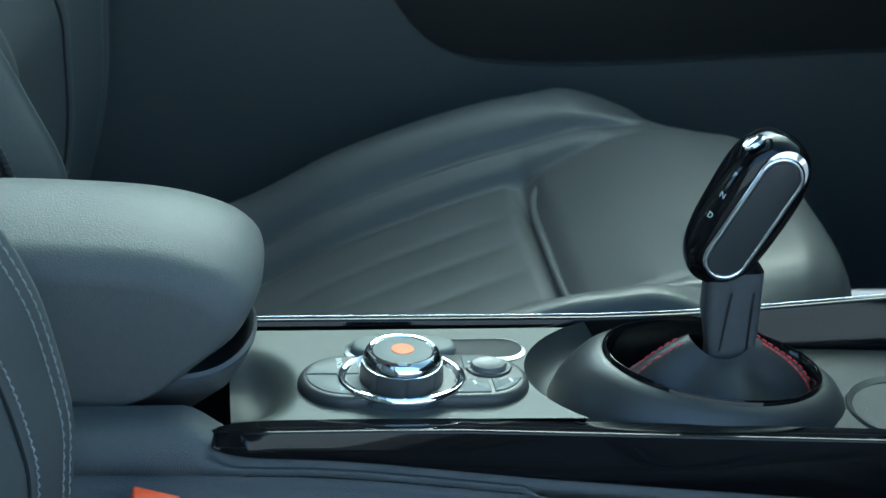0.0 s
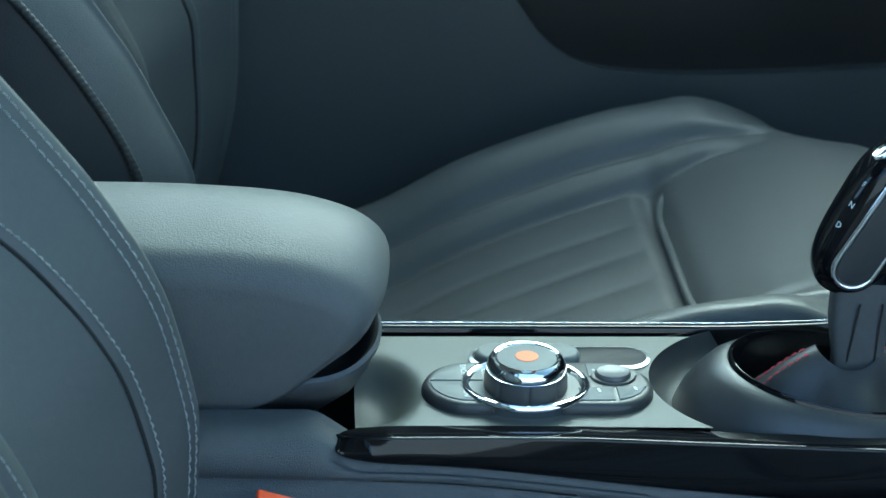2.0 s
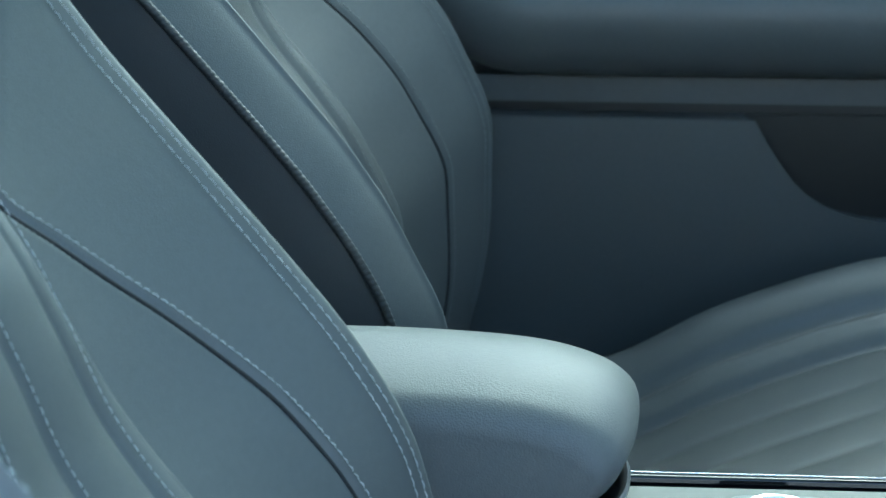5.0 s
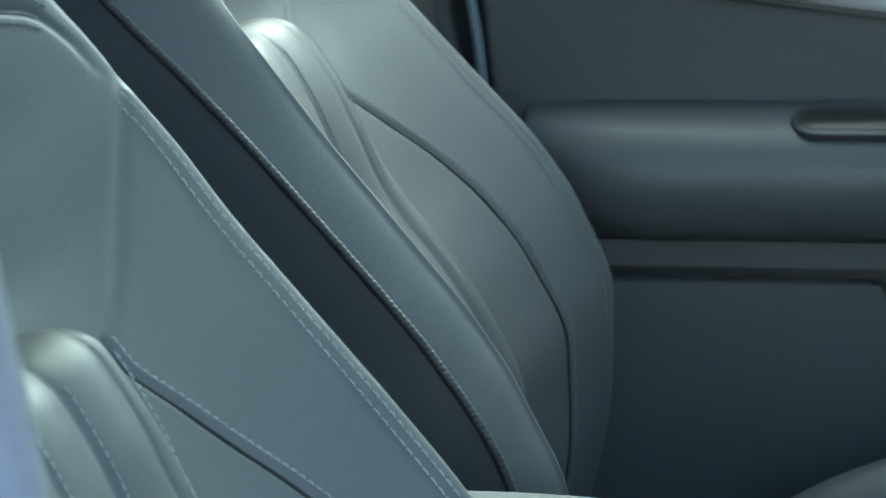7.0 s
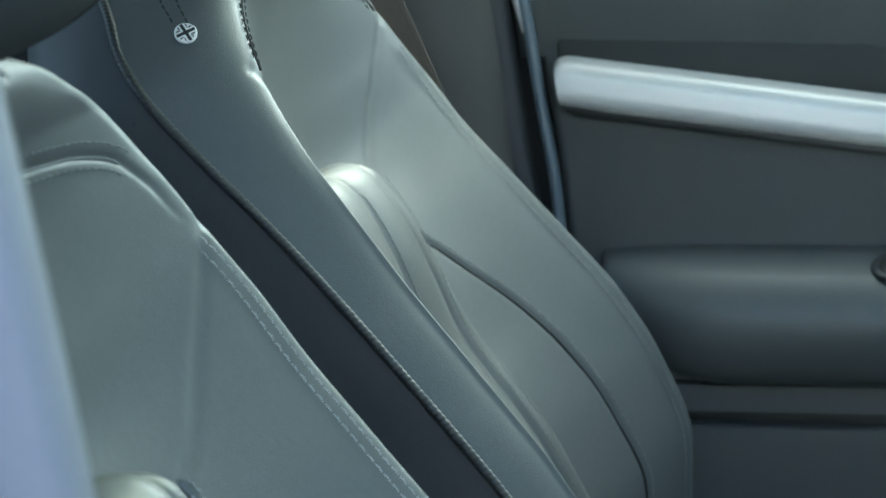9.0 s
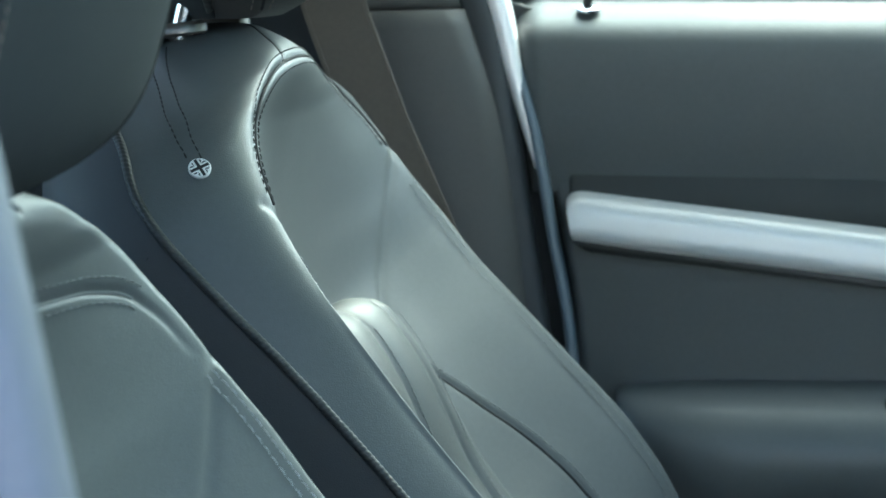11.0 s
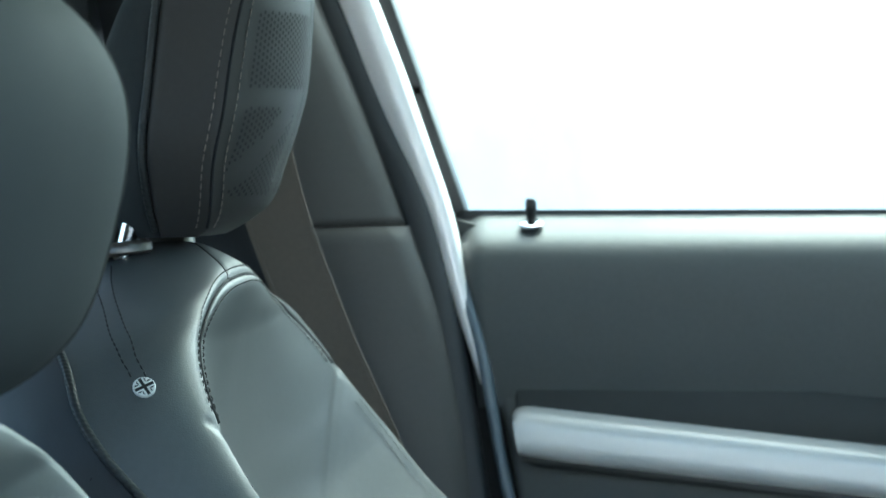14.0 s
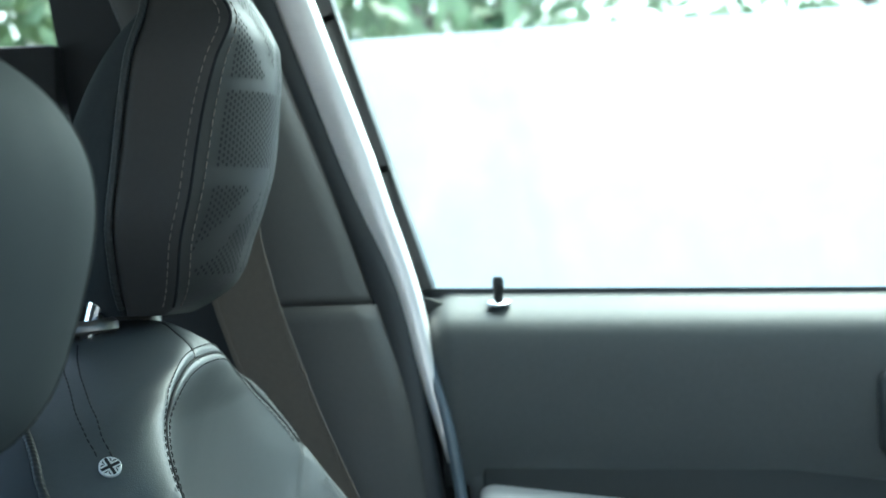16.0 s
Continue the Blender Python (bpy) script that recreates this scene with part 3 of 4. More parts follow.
    for i in range(51 if dots else 0):
        for j in range(50):
            s = -.090 + .0036 * i
            z = 1.080 + .0042 * j
            u, t = s / .094, (z - 1.178) / .100
            cross = abs(u) < .20 or abs(t) < .26
            diag = (abs(abs(u) * .95 - abs(t)) > .13) and not (abs(u) < .30 or abs(t) < .36)
            if not (abs(t) < .24 or abs(u) < .17 or (diag and abs(u) < .98)):
                continue
            if abs(u) > .98 or abs(t) > .95:
                continue
            k, zo = len(v), z + .0021 * (i % 2)

            def skin(y, zz_):
                return face_x(y, zz_, HEAD_HALF * float(np.interp(zz_, zs, wz)))
            x, e = skin(s, zo), 1e-3
            n_ = Vector((1, -(skin(s + e, zo) - x) / e, -(skin(s, zo + e) - x) / e)).normalized()
            u_ = n_.cross(Vector((0, 0, 1))).normalized()
            w_ = n_.cross(u_)
            o_ = Vector((x, s, zo)) + n_ * .0007
            for m in range(5):
                a = 2 * math.pi * m / 5
                v.append(o_ + u_ * (.0015 * math.cos(a)) + w_ * (.0015 * math.sin(a)))
            f.append(tuple(range(k, k + 5)))
    if dots:
        tagged(mesh_ob("perforation", v, f, DARK_THREAD, head, "perforated flag pattern", smooth=False), kind="stuff")
    # posts in their sleeves
    for side in (-1, 1):
        v, f = tube([(-.425, side * .060, .99), (-.412, side * .060, 1.04), (-.390, side * .060, 1.12)], .0065, 16)
        part("post", to_bm(v, f), CHROME, head, "chromed headrest post")
        v, f = lathe([(.0165, 0), (.0185, .002), (.0185, .007), (.0165, .0095), (.009, .0095)], 36, 1.25, 1.0)
        part("sleeve", to_bm(v, f, pose(-.408, side * .060, 1.044, 0, -6, 0)), SLEEVE, seat, "dark metal post sleeve")
    return head


CUSH_Z = curve1([-.06, 0, .05, .13, .22, .27, .34, .40, .445, .472, .488, .496, .498], [.325, .332, .345, .385, .422, .440, .474, .489, .490, .481, .460, .425, .35])
CUSH_UP = curve1([-.06, .02, .13, .25, .30, .346, .381, .411, .43, .47, .498], [.03, .048, .054, .050, .038, .016, -.005, -.022, -.038, -.075, -.10])


def build_cushion(seat):
    xs = np.concatenate([np.linspace(-.06, .40, 150), np.linspace(.403, .498, 44)])
    t = np.linspace(-1, 1, 150)
    X = np.repeat(xs[:, None], 150, 1)
    half = .240 * (1 - .16 * ((X - .36) / .138).clip(0, 1) ** 2.6)
    S = half * t[None, :]
    up = CUSH_UP(X) * np.where(S < 0, 1.25, 1.0) * np.exp(-((np.abs(S) - .208) / .052) ** 2)
    Z = CUSH_Z(X) + up - .11 * np.clip((np.abs(S) - .212) / .03, 0, 1) ** 2
    ins = np.abs(S) < .13
    rib = np.sqrt(np.abs(np.cos(np.pi * S / .052)))
    Z = Z + np.where(ins, .005 * rib - .004, 0) * ((.272 - X) / .05).clip(0, 1)
    Z = Z - .011 * np.exp(-((X - .276) / .0095) ** 2) / (1 + np.exp((np.abs(S) - .135) / .006))
    Z = Z - .009 * np.exp(-((np.abs(S) - .136) / .006) ** 2) / (1 + np.exp((X - .33) / .02))
    Z = Z - .009 * np.exp(-((np.abs(S) - .168 + .10 * (X - .30).clip(0, 1)) / .0050) ** 2) / (1 + np.exp((X - .38) / .01))
    X = X - .05 * np.abs(t[None, :]) ** 3 * ((X - .30) / .198).clip(0, 1)
    V = np.stack([X, S, Z], -1).reshape(-1, 3)
    mesh_ob("seat_cushion", V, grid_faces(len(xs), 150), LEATHER, seat, "ribbed leather seat cushion")
    # piped seam before the front pad
    sp = np.linspace(-.132, .132, 60)
    xp = .277 + .020 * (np.abs(sp) / .132) ** 6
    mesh_ob("cushion_piping", *tube(np.stack([xp, sp, CUSH_Z(xp) - .0055], 1), .0034, 8), LEATHER, seat, "leather piping")
    # skirt round the cushion, down to the runners
    ring = [(X[k, 0], S[k, 0], Z[k, 0]) for k in range(0, len(xs), 8)] + [(X[-1, k], S[-1, k], Z[-1, k]) for k in range(0, 150, 10)]
    ring += [(X[k, -1], S[k, -1], Z[k, -1]) for k in range(len(xs) - 1, -1, -8)] + [(X[0, k], S[0, k], Z[0, k]) for k in range(149, -1, -10)]
    low = [(x * .97, s * .96, .24) for x, s, z in ring]
    n = len(ring)
    mesh_ob("seat_base", ring + low, grid_faces(2, n, True) + [tuple(range(n, 2 * n))], DARK_PLASTIC, seat, "dark plastic seat base")


# ---- structure ----
def slab(name, size, at, mat, label="", turn=(0, 0, 0), bevel=0.004):
    return tagged(part(name, box(*size, at, bevel, 2, turn), mat, None, label), kind="structure")


def plate(name, outline, y0, y1, mat, label="", edge=0.004, parent=None):
    """A panel cut to an outline of (x, z), from depth y0 (seen side) to y1, its seen rim rounded."""
    v, f = prism([(x, -z) for x, z in outline], -y1, -y0, edge)
    bm = to_bm([(x, -z, -y) for x, y, z in v], f)
    ob = part(name, bm, mat, parent, label)
    return ob if parent is not None else tagged(ob, kind="structure")


def rounded(outline, r, seg=5):
    """An outline with its corners rounded by r."""
    out, n = [], len(outline)
    for i in range(n):
        a, b, c = (np.array(outline[k % n], float) for k in (i - 1, i, i + 1))
        la, lc = np.linalg.norm(a - b), np.linalg.norm(c - b)
        k = min(r, la * .45, lc * .45)
        p, q = b + (a - b) / la * k, b + (c - b) / lc * k
        for t in np.linspace(0, 1, seg):
            out.append(tuple((1 - t) ** 2 * p + 2 * t * (1 - t) * b + t * t * q))
    return out


slab("ground", (160, 160, .1), (0, 0, -.05), ASPHALT, "grey asphalt yard", bevel=0)
slab("floor", (3.0, 1.42, .04), (-.3, 0, .20), CARPET, "black carpeted car floor")
# roof out of view, its edges and opening set to shape the light
roof = bmesh.new()
for x0, x1, y0, y1 in ((-1.52, -.05, -.70, .70), (.27, .40, -.70, .70), (-.05, .27, -.70, -.52), (-.05, .27, .52, .70)):
    box(x1 - x0, y1 - y0, .04, ((x0 + x1) / 2, (y0 + y1) / 2, 1.50), bm=roof)
tagged(part("ceiling", roof, LINER, None, "unseen headliner in warm pale fabric, cut open to let light in"), kind="structure")
# glass panel made up to light the seats and console from above
added_sunroof = tagged(thing("window_3", "unseen glass roof panel, added to let light onto the front seats", "glass roof"), kind="structure")
part("pane", box(.36, 1.06, .006, (.11, 0, 1.525), .001, 1), ROOF_GLASS, added_sunroof, "green-tinted glass", False)
slab("wall_front", (.06, 1.40, .64), (.92, 0, .52), DARK_PLASTIC, "dark footwell bulkhead")
# dashboard out of view, added to keep light off the footwell
dash = rounded([(.95, .84), (.95, .95), (.80, .955), (.715, .93), (.675, .85), (.695, .72), (.78, .66), (.95, .66)], .05)
v, f = prism([(x, -z) for x, z in dash], -.66, .66, .02)
tagged(part("wall_dash", to_bm([(x, y, -z) for x, z, y in v], f), DARK_PLASTIC, None, "unseen dark dashboard, added to shade the footwell"), kind="structure")
# windscreen out of view, its dark tint set to weaken frontal light
screen = tagged(thing("window_2", "unseen raked windscreen, tinted to dim the light from ahead", "windscreen"), kind="structure")
part("pane", box(.77, 1.36, .006, (.675, 0, 1.23), .001, 1, (0, 43, 0)), SCREEN, screen, "green-tinted glass", False)
# slab out of view, added to hold light off the driver's headrest
slab("wall_left_rear", (1.04, .05, 1.14), (-.99, -.675, .77), PILLAR, "unseen dark body side, added to block light behind the driver door")
slab("wall_rear", (.08, 1.36, .85), (-1.45, 0, .62), SOFT_PLASTIC, "dark rear seat bulkhead", (0, -18, 0))

# seats
build_seat("passenger_seat", "grey leather passenger seat with braided piping and flag badge", (0, .35, 0))
build_seat("driver_seat", "grey leather driver seat beside the centre console", (.019, -.35, -.019), .045, (.020, 0, .270))

# ---- passenger side: door, pillar, belt ----
door = thing("passenger_door", "closed dark grey passenger door with silver trim strip", "car door")
DY = .70
upper = rounded([(-.220, 1.022), (-.205, .94), (-.181, .80), (-.168, .66), (-.162, .30), (.95, .30), (.95, 1.005)], .02)
plate("door_panel", upper, DY + .012, DY + .10, SOFT_PLASTIC, "soft dark grey door panel", .010, door)
# rounded shoulder under the glass, running down into the panel
v = []
xs = np.concatenate([np.linspace(-.232, -.20, 10), np.linspace(-.19, .95, 34)])
for x in xs:
    e = math.sqrt(max(0.0, 1 - max(0.0, (-.204 - x) / .028) ** 2))
    zt = 1.054 - .022 * (x + .22)
    prof = [(DY + .060, zt - .001), (DY + .054, zt + .0005), (DY + .044, zt - .004), (DY + .034, zt - .009), (DY + .024, zt - .0145), (DY + .015, zt - .0205), (DY + .0085, zt - .027)]
    prof += [(DY + .0045, zt - .035), (DY + .0025, zt - .045), (DY + .0015, zt - .058), (DY + .002, zt - .078), (DY + .003, zt - .102), (DY + .006, zt - .130), (DY + .014, zt - .165)]
    v += [(x + .028 * max(0, (1.0 - z) / .1) * (1 - e), y + (1 - e) * .030, z - (1 - e) * .006) for y, z in prof]
mesh_ob("door_shoulder", v, grid_faces(len(xs), 14), SOFT_PLASTIC, door, "padded door shoulder")
plate("door_top_seal", [(-.240, 1.0594), (.95, 1.031), (.95, 1.023), (-.240, 1.0514)], DY + .055, DY + .062, RUBBER, "black rubber window seal", .001, door)
# flat band in darker plastic, standing in for the shade of a recess
shade_band = [(-.184, .927), (.02, .906), (.30, .870), (.95, .79), (.95, .76), (.30, .835), (.02, .864), (-.182, .888)]
plate("recess_band", shade_band, DY + .0105, DY + .03, BAND_SHADE, "band over the trim strip, darkened as a shaded recess", .004, door)
v = []
sx = np.concatenate([-.184 + .016 * (1 - np.cos(np.linspace(0, math.pi / 2, 8))), np.linspace(-.165, .95, 40)])
for x in sx:
    e = math.sqrt(max(.02, 1 - max(0.0, (-.168 - x) / .016) ** 2))
    zt, zb = .891 - .128 * (x + .183), .845 - .128 * (x + .183)
    zm, hh = (zt + zb) / 2 - .004 * (1 - e), (zt - zb) / 2
    for k in range(14):
        a = -1 + 2 * k / 13
        v.append((x + .006 * (1 - a) * (1 - max(0, (x + .165) > 0)) * .5, DY + .010 - .016 * (1 - abs(a) ** 4) - .006 * (1 - a) / 2, zm + hh * a * (.72 + .28 * e)))
mesh_ob("trim_strip", v, grid_faces(len(sx), 14), TRIM, door, "satin silver trim strip")
plate("strip_gap", rounded([(-.181, .848), (.02, .822), (.30, .787), (.95, .702), (.95, .694), (.30, .779), (.02, .814), (-.166, .838)], .004),
      DY - .001, DY + .02, BLACK, "black gap under the trim strip", .001, door)
# arm rest: sloping top, rounded lip, side drawn in below
v = []
nx = 60
for i in range(nx):
    u = i / (nx - 1)
    x = -.142 + 1.05 * u ** 1.6
    e = math.sqrt(max(0.0, 1 - max(0.0, (-.03 - x) / .112) ** 2))
    dep = .068 * (.12 + .88 * e)
    zt, zb = .7225 - .008 * (1 - e), .711 - .102 * e
    zm = zb + .50 * (zt - zb)
    prof = [(.016, zt + .002)] + [(-dep * math.sin(a), zm + (zt - zm) * math.cos(a)) for a in np.linspace(0, math.pi / 2, 10)]
    prof += [(-dep * (.35 + .65 * math.cos(a)), zm - (zm - zb) * math.sin(a)) for a in np.linspace(.25, math.pi / 2, 6)]
    v += [(x, DY + y, z) for y, z in prof]
arm = mesh_ob("arm_rest", v, grid_faces(nx, 17), LEATHER, door, "padded grey door arm rest")
SLOPE = pose(.185, DY - .034, .7135, 21, 0, 0)
v, f = prism(capsule_outline(.20, .0215, 20), -.006, .0035, .003)
part("pull_rim", to_bm(v, f, SLOPE), MATT_BLACK, arm, "dark plastic pull rim")
# no hollow here: a black cap paints the shade inside the pull
v, f = prism(capsule_outline(.186, .0150, 20), -.004, .0042, .001)
part("pull_recess", to_bm(v, f, SLOPE), BLACK, arm, "black cap for the shade in the pull")
# under the arm rest: ledge and groove
plate("door_ledge", [(-.165, .602), (.95, .602), (.95, .578), (-.165, .578)], DY - .006, DY + .03, SOFT_PLASTIC, "moulded ledge", .006, door)
plate("door_groove", [(-.165, .577), (.95, .577), (.95, .567), (-.165, .567)], DY + .004, DY + .03, BLACK, "dark groove", .001, door)
# lower panel bulging out; behind its sweeping edge a black sheet for map-pocket shade
low = [(-.165, .566)] + [tuple(q) for q in smooth_curve([(.158, .566), (.172, .54), (.200, .502), (.235, .480), (.29, .470), (.40, .470), (.64, .484), (.95, .49)], 40)] + [(.95, .24), (-.165, .24)]
plate("lower_panel", low, DY - .008, DY + .05, SOFT_PLASTIC, "moulded lower door panel", .010, door)
plate("map_pocket", [(.14, .566), (.95, .566), (.95, .44), (.14, .44)], DY + .006, DY + .06, BLACK, "black sheet for the shade in the map pocket", .001, door)
part("door_handle", box(.10, .03, .075, (.205, DY - .004, .945), .013, 4), MATT_BLACK, door, "dark inner door handle")
# lock pin
v, f = lathe([(.0042, 0), (.0042, .012), (.0050, .013), (.0050, .020), (.0040, .023), (.001, .024)], 20)
pin = part("lock_pin", to_bm(v, f, pose(-.165, DY + .030, 1.045)), BLACK, door, "black lock pin")
v, f = lathe([(.0105, -.002), (.0105, .0006), (.009, .0016), (.005, .0016)], 28)
part("pin_collar", to_bm(v, f, pose(-.165, DY + .030, 1.046, 14, 0, 0)), CHROME, pin, "bright pin collar")
# window: frame line and glass
frame_pts = [(-.2325, 1.062), (-.2655, 1.165), (-.309, 1.30), (-.3415, 1.40), (-.20, 1.46), (.20, 1.47), (.62, 1.36), (.95, 1.05)]
win = tagged(thing("window_1", "clear passenger door window with black frame", "window"), kind="structure")
fr = []
for (x0, z0), (x1, z1) in zip(frame_pts[:-1], frame_pts[1:]):
    fr.append((x0, z0, x1, z1))
bm = bmesh.new()
for x0, z0, x1, z1 in fr:
    ln = math.hypot(x1 - x0, z1 - z0)
    box(ln + .012, .03, .016, ((x0 + x1) / 2, DY + .055, (z0 + z1) / 2), .003, 2, (0, -math.degrees(math.atan2(z1 - z0, x1 - x0)), 0), bm)
part("window_frame", bm, BLACK, win, "black window frame")
bm = bmesh.new()
vs = [bm.verts.new((x, DY + .06, z)) for x, z in [(-.222, 1.04)] + frame_pts + [(.95, 1.03)]]
bm.faces.new(vs)
pane = part("pane", bm, GLASS, win, "clear glass pane", False)


def swept(name, path, width, thick, mat, label="", kind="structure", parent=None, y_turn=0.0, end=None):
    """A flat strip along (x, y, z) points, wide along x, rounded."""
    p = smooth_curve(path, 50)
    v = []
    first, end = width, width if end is None else end
    for i, q in enumerate(p):
        width = first + (end - first) * max(0, (i - 25) / 24)
        for k in range(12):
            a = 2 * math.pi * k / 12
            c, s = math.copysign(abs(math.cos(a)) ** .6, math.cos(a)), math.copysign(abs(math.sin(a)) ** .6, math.sin(a))
            v.append((q[0] + width / 2 * c, q[1] + thick / 2 * s + y_turn * width / 2 * c, q[2]))
    f = grid_faces(50, 12, True) + [tuple(range(12))[::-1], tuple(range(49 * 12, 600))]
    ob = mesh_ob(name, v, f, mat, parent, label)
    return ob if parent is not None else tagged(ob, kind=kind)


pillar = tagged(thing("pillar_trim", "dark grey slanted pillar trim", "pillar trim"), kind="structure")
swept("upper_trim", [(-.328, .708, 1.049), (-.3685, .703, 1.16), (-.432, .695, 1.32), (-.485, .69, 1.46)], .122, .05, PILLAR, "upper pillar trim", parent=pillar, y_turn=.15)
swept("lower_trim", [(-.325, .705, 1.048), (-.296, .705, .95), (-.276, .705, .80), (-.262, .705, .60), (-.255, .705, .30)], .120, .06, PILLAR, "lower pillar trim", parent=pillar, y_turn=.12)
swept("bright_seal", [(-.382, .722, 1.45), (-.334, .720, 1.31), (-.3055, .719, 1.23), (-.277, .718, 1.15), (-.2445, .717, 1.06), (-.227, .715, .99), (-.206, .712, .91)], .036, .030, STRIP, "bright metal frame strip", parent=pillar, end=.010)
swept("door_seal", [(-.238, .728, 1.055), (-.221, .712, .985), (-.2085, .706, .937), (-.196, .704, .856), (-.181, .703, .76), (-.174, .702, .62), (-.170, .70, .34)], .010, .022, SEAL, "blue-grey rubber door seal", parent=pillar)
swept("inner_seal", [(-.410, .722, 1.45), (-.362, .720, 1.31), (-.332, .719, 1.23), (-.300, .718, 1.15), (-.262, .715, 1.06), (-.240, .712, .95), (-.222, .712, .82), (-.208, .712, .70), (-.20, .712, .34)], .030, .03, RUBBER, "dark rubber seal", parent=pillar)
belt = thing("seat_belt", "brown-grey seat belt webbing hanging by the pillar", "seat belt", (0, 0, 0))
BELT = [(-.408, .64, 1.36), (-.378, .61, 1.12), (-.335, .60, .98), (-.280, .60, .84), (-.22, .60, .62), (-.20, .60, .34)]


def ribbon(name, path, x0, x1, thick, mat, label):
    q = smooth_curve(path, 60)
    v = [(c[0] + x, c[1] + .35 * x + y, c[2]) for c in q for x, y in ((x0, -thick), (x1, -thick), (x1, thick), (x0, thick))]
    return part(name, to_bm(v, grid_faces(60, 4, True) + [(3, 2, 1, 0), (236, 237, 238, 239)]), mat, belt, label)


ribbon("webbing", BELT, -.0225, .0225, .0012, WEBBING, "woven belt webbing")
ribbon("selvedge", BELT, -.0262, -.0227, .0017, WEBBING, "woven edge")
ribbon("selvedge", BELT, .0227, .0250, .0013, WEBBING, "woven edge")
pillar_back = [(-.150, .24), (-.150, .70), (-.180, .98), (-.210, 1.045), (-.244, 1.056), (-.280, 1.155), (-.330, 1.30), (-.372, 1.47), (-.585, 1.47), (-.545, 1.22), (-.56, 1.05), (-.60, .24)]
plate("pillar_back", pillar_back, DY + .038, DY + .075, DARK_PLASTIC, "pillar backing", .002, pillar)
NEAR_SEAL = [(-.285, -.63, 1.45), (-.238, -.63, 1.22), (-.206, -.63, 1.045), (-.197, -.63, .996), (-.186, -.63, .93), (-.168, -.63, .80), (-.155, -.63, .60), (-.15, -.63, .30)]
near_pillar = tagged(thing("pillar_trim", "pale near door pillar with blue-grey rubber seal", "pillar trim"), kind="structure")
swept("seal", NEAR_SEAL, .030, .03, PALE_SEAL, "blue-grey rubber door seal", parent=near_pillar)
swept("painted_pillar", [(x - .040, y - .01, z) for x, y, z in NEAR_SEAL], .06, .05, PAINT, "white painted door pillar", parent=near_pillar)
slab("wall_left", (1.0, .05, 1.085), (-1.05, .74, .7425), DARK_PLASTIC, "dark rear side panel")
slab("trim_2", (.9, .06, .10), (-1.02, .72, 1.46), LINER, "pale roof side trim")

# ---- centre console ----
DECK_Z = .533
console = thing("centre_console", "dark grained console with satin deck and black rails", "console")
# flank towards the driver, with a ledge
RAIL_LOW = curve1([-.05, .05, .21, .40, .75], [.522, .520, .503, .484, .455])
v = []
xs = np.concatenate([np.linspace(-.45, -.01, 20), np.linspace(-.005, .06, 16), np.linspace(.07, .75, 36)])
for x in xs:
    e = min(1.0, max(0.0, (x + .002) / .034))
    e = e * e * (3 - 2 * e)
    up = .5375 * (1 - e) + float(RAIL_LOW(x)) * e
    shelf = .513 - .03 * max(0, x + .06) if x < .2 else float(RAIL_LOW(x)) - .02
    shelf = min(shelf, up - .010)
    prof = [(-.078, up + .0005), (-.086 - .019 * e, up), (-.096 - .011 * e, up - .001), (-.103 - .005 * e, up - .005), (-.106 - .0025 * e, up - .011), (-.108, (up + shelf) / 2), (-.109, shelf + .003),
            (-.1085, shelf), (-.107, shelf - .002), (-.112, shelf - .005), (-.117, shelf - .012), (-.122, shelf - .03), (-.124, shelf - .07), (-.124, .20)]
    v += [(x, y, z) for y, z in prof]
mesh_ob("flank", v, grid_faces(len(xs), 14), GRAIN, console, "grained dark plastic flank")
# satin deck with a hollow behind and a dip before the gear surround
nx, ny = 130, 60
W_, U = np.meshgrid(np.linspace(0, 1, nx), np.linspace(0, 1, ny), indexing="ij")
Y = -.0885 + .1125 * U
X = .026 + (.307 - .1105 * np.sqrt(1 - ((Y + .034) / .0818) ** 2) - .026) * W_
Y = Y - .02 * np.clip(X - .1, 0, 1) * (1 - U)
hollow = np.exp(-((np.maximum(X - .034, 0) / .022) ** 2 + ((Y + .043) / .034) ** 2) ** 2)
Z = DECK_Z - .0200 * hollow
mesh_ob("deck", np.stack([X, Y, Z], -1).reshape(-1, 3), grid_faces(nx, ny), DECK, console, "satin grey deck panel")
# black rail near the driver: flat top, crisp outer edge
v = []
xr = np.concatenate([.014 + .038 * (1 - np.cos(np.linspace(0, math.pi / 2, 30))), np.linspace(.056, .75, 44)])
for x in xr:
    e = math.sqrt(max(0.0, 1 - max(0.0, (.052 - x) / .038) ** 2))
    low = float(RAIL_LOW(x))
    top = DECK_Z + .0025 - .035 * max(0, x - .15)
    mid = low + .55 * (top - low)
    zt, zb = mid + (top - mid) * max(e, .05), mid - (mid - low) * max(e, .05)
    wide = .0175 * max(e, .25)
    y0 = -.0885 - .02 * max(0, x - .1)
    v += [(x, y0 + .001, zt - .006), (x, y0, zt - .0022), (x, y0 - wide * .5, zt - .0011), *((x, y0 - wide - .0008 + .0016 * (1 - math.sin(k * math.pi / 10)), zt - .0002 - .0016 * (1 - math.cos(k * math.pi / 10))) for k in range(6)),
          (x, -.1095, (zt + zb) / 2), (x, -.1098, zb + .002), (x, -.1085, zb), (x, -.1040, zb)]
part("near_rail", to_bm(v, grid_faces(len(xr), 13)), GLOSS, console, "gloss black rail")
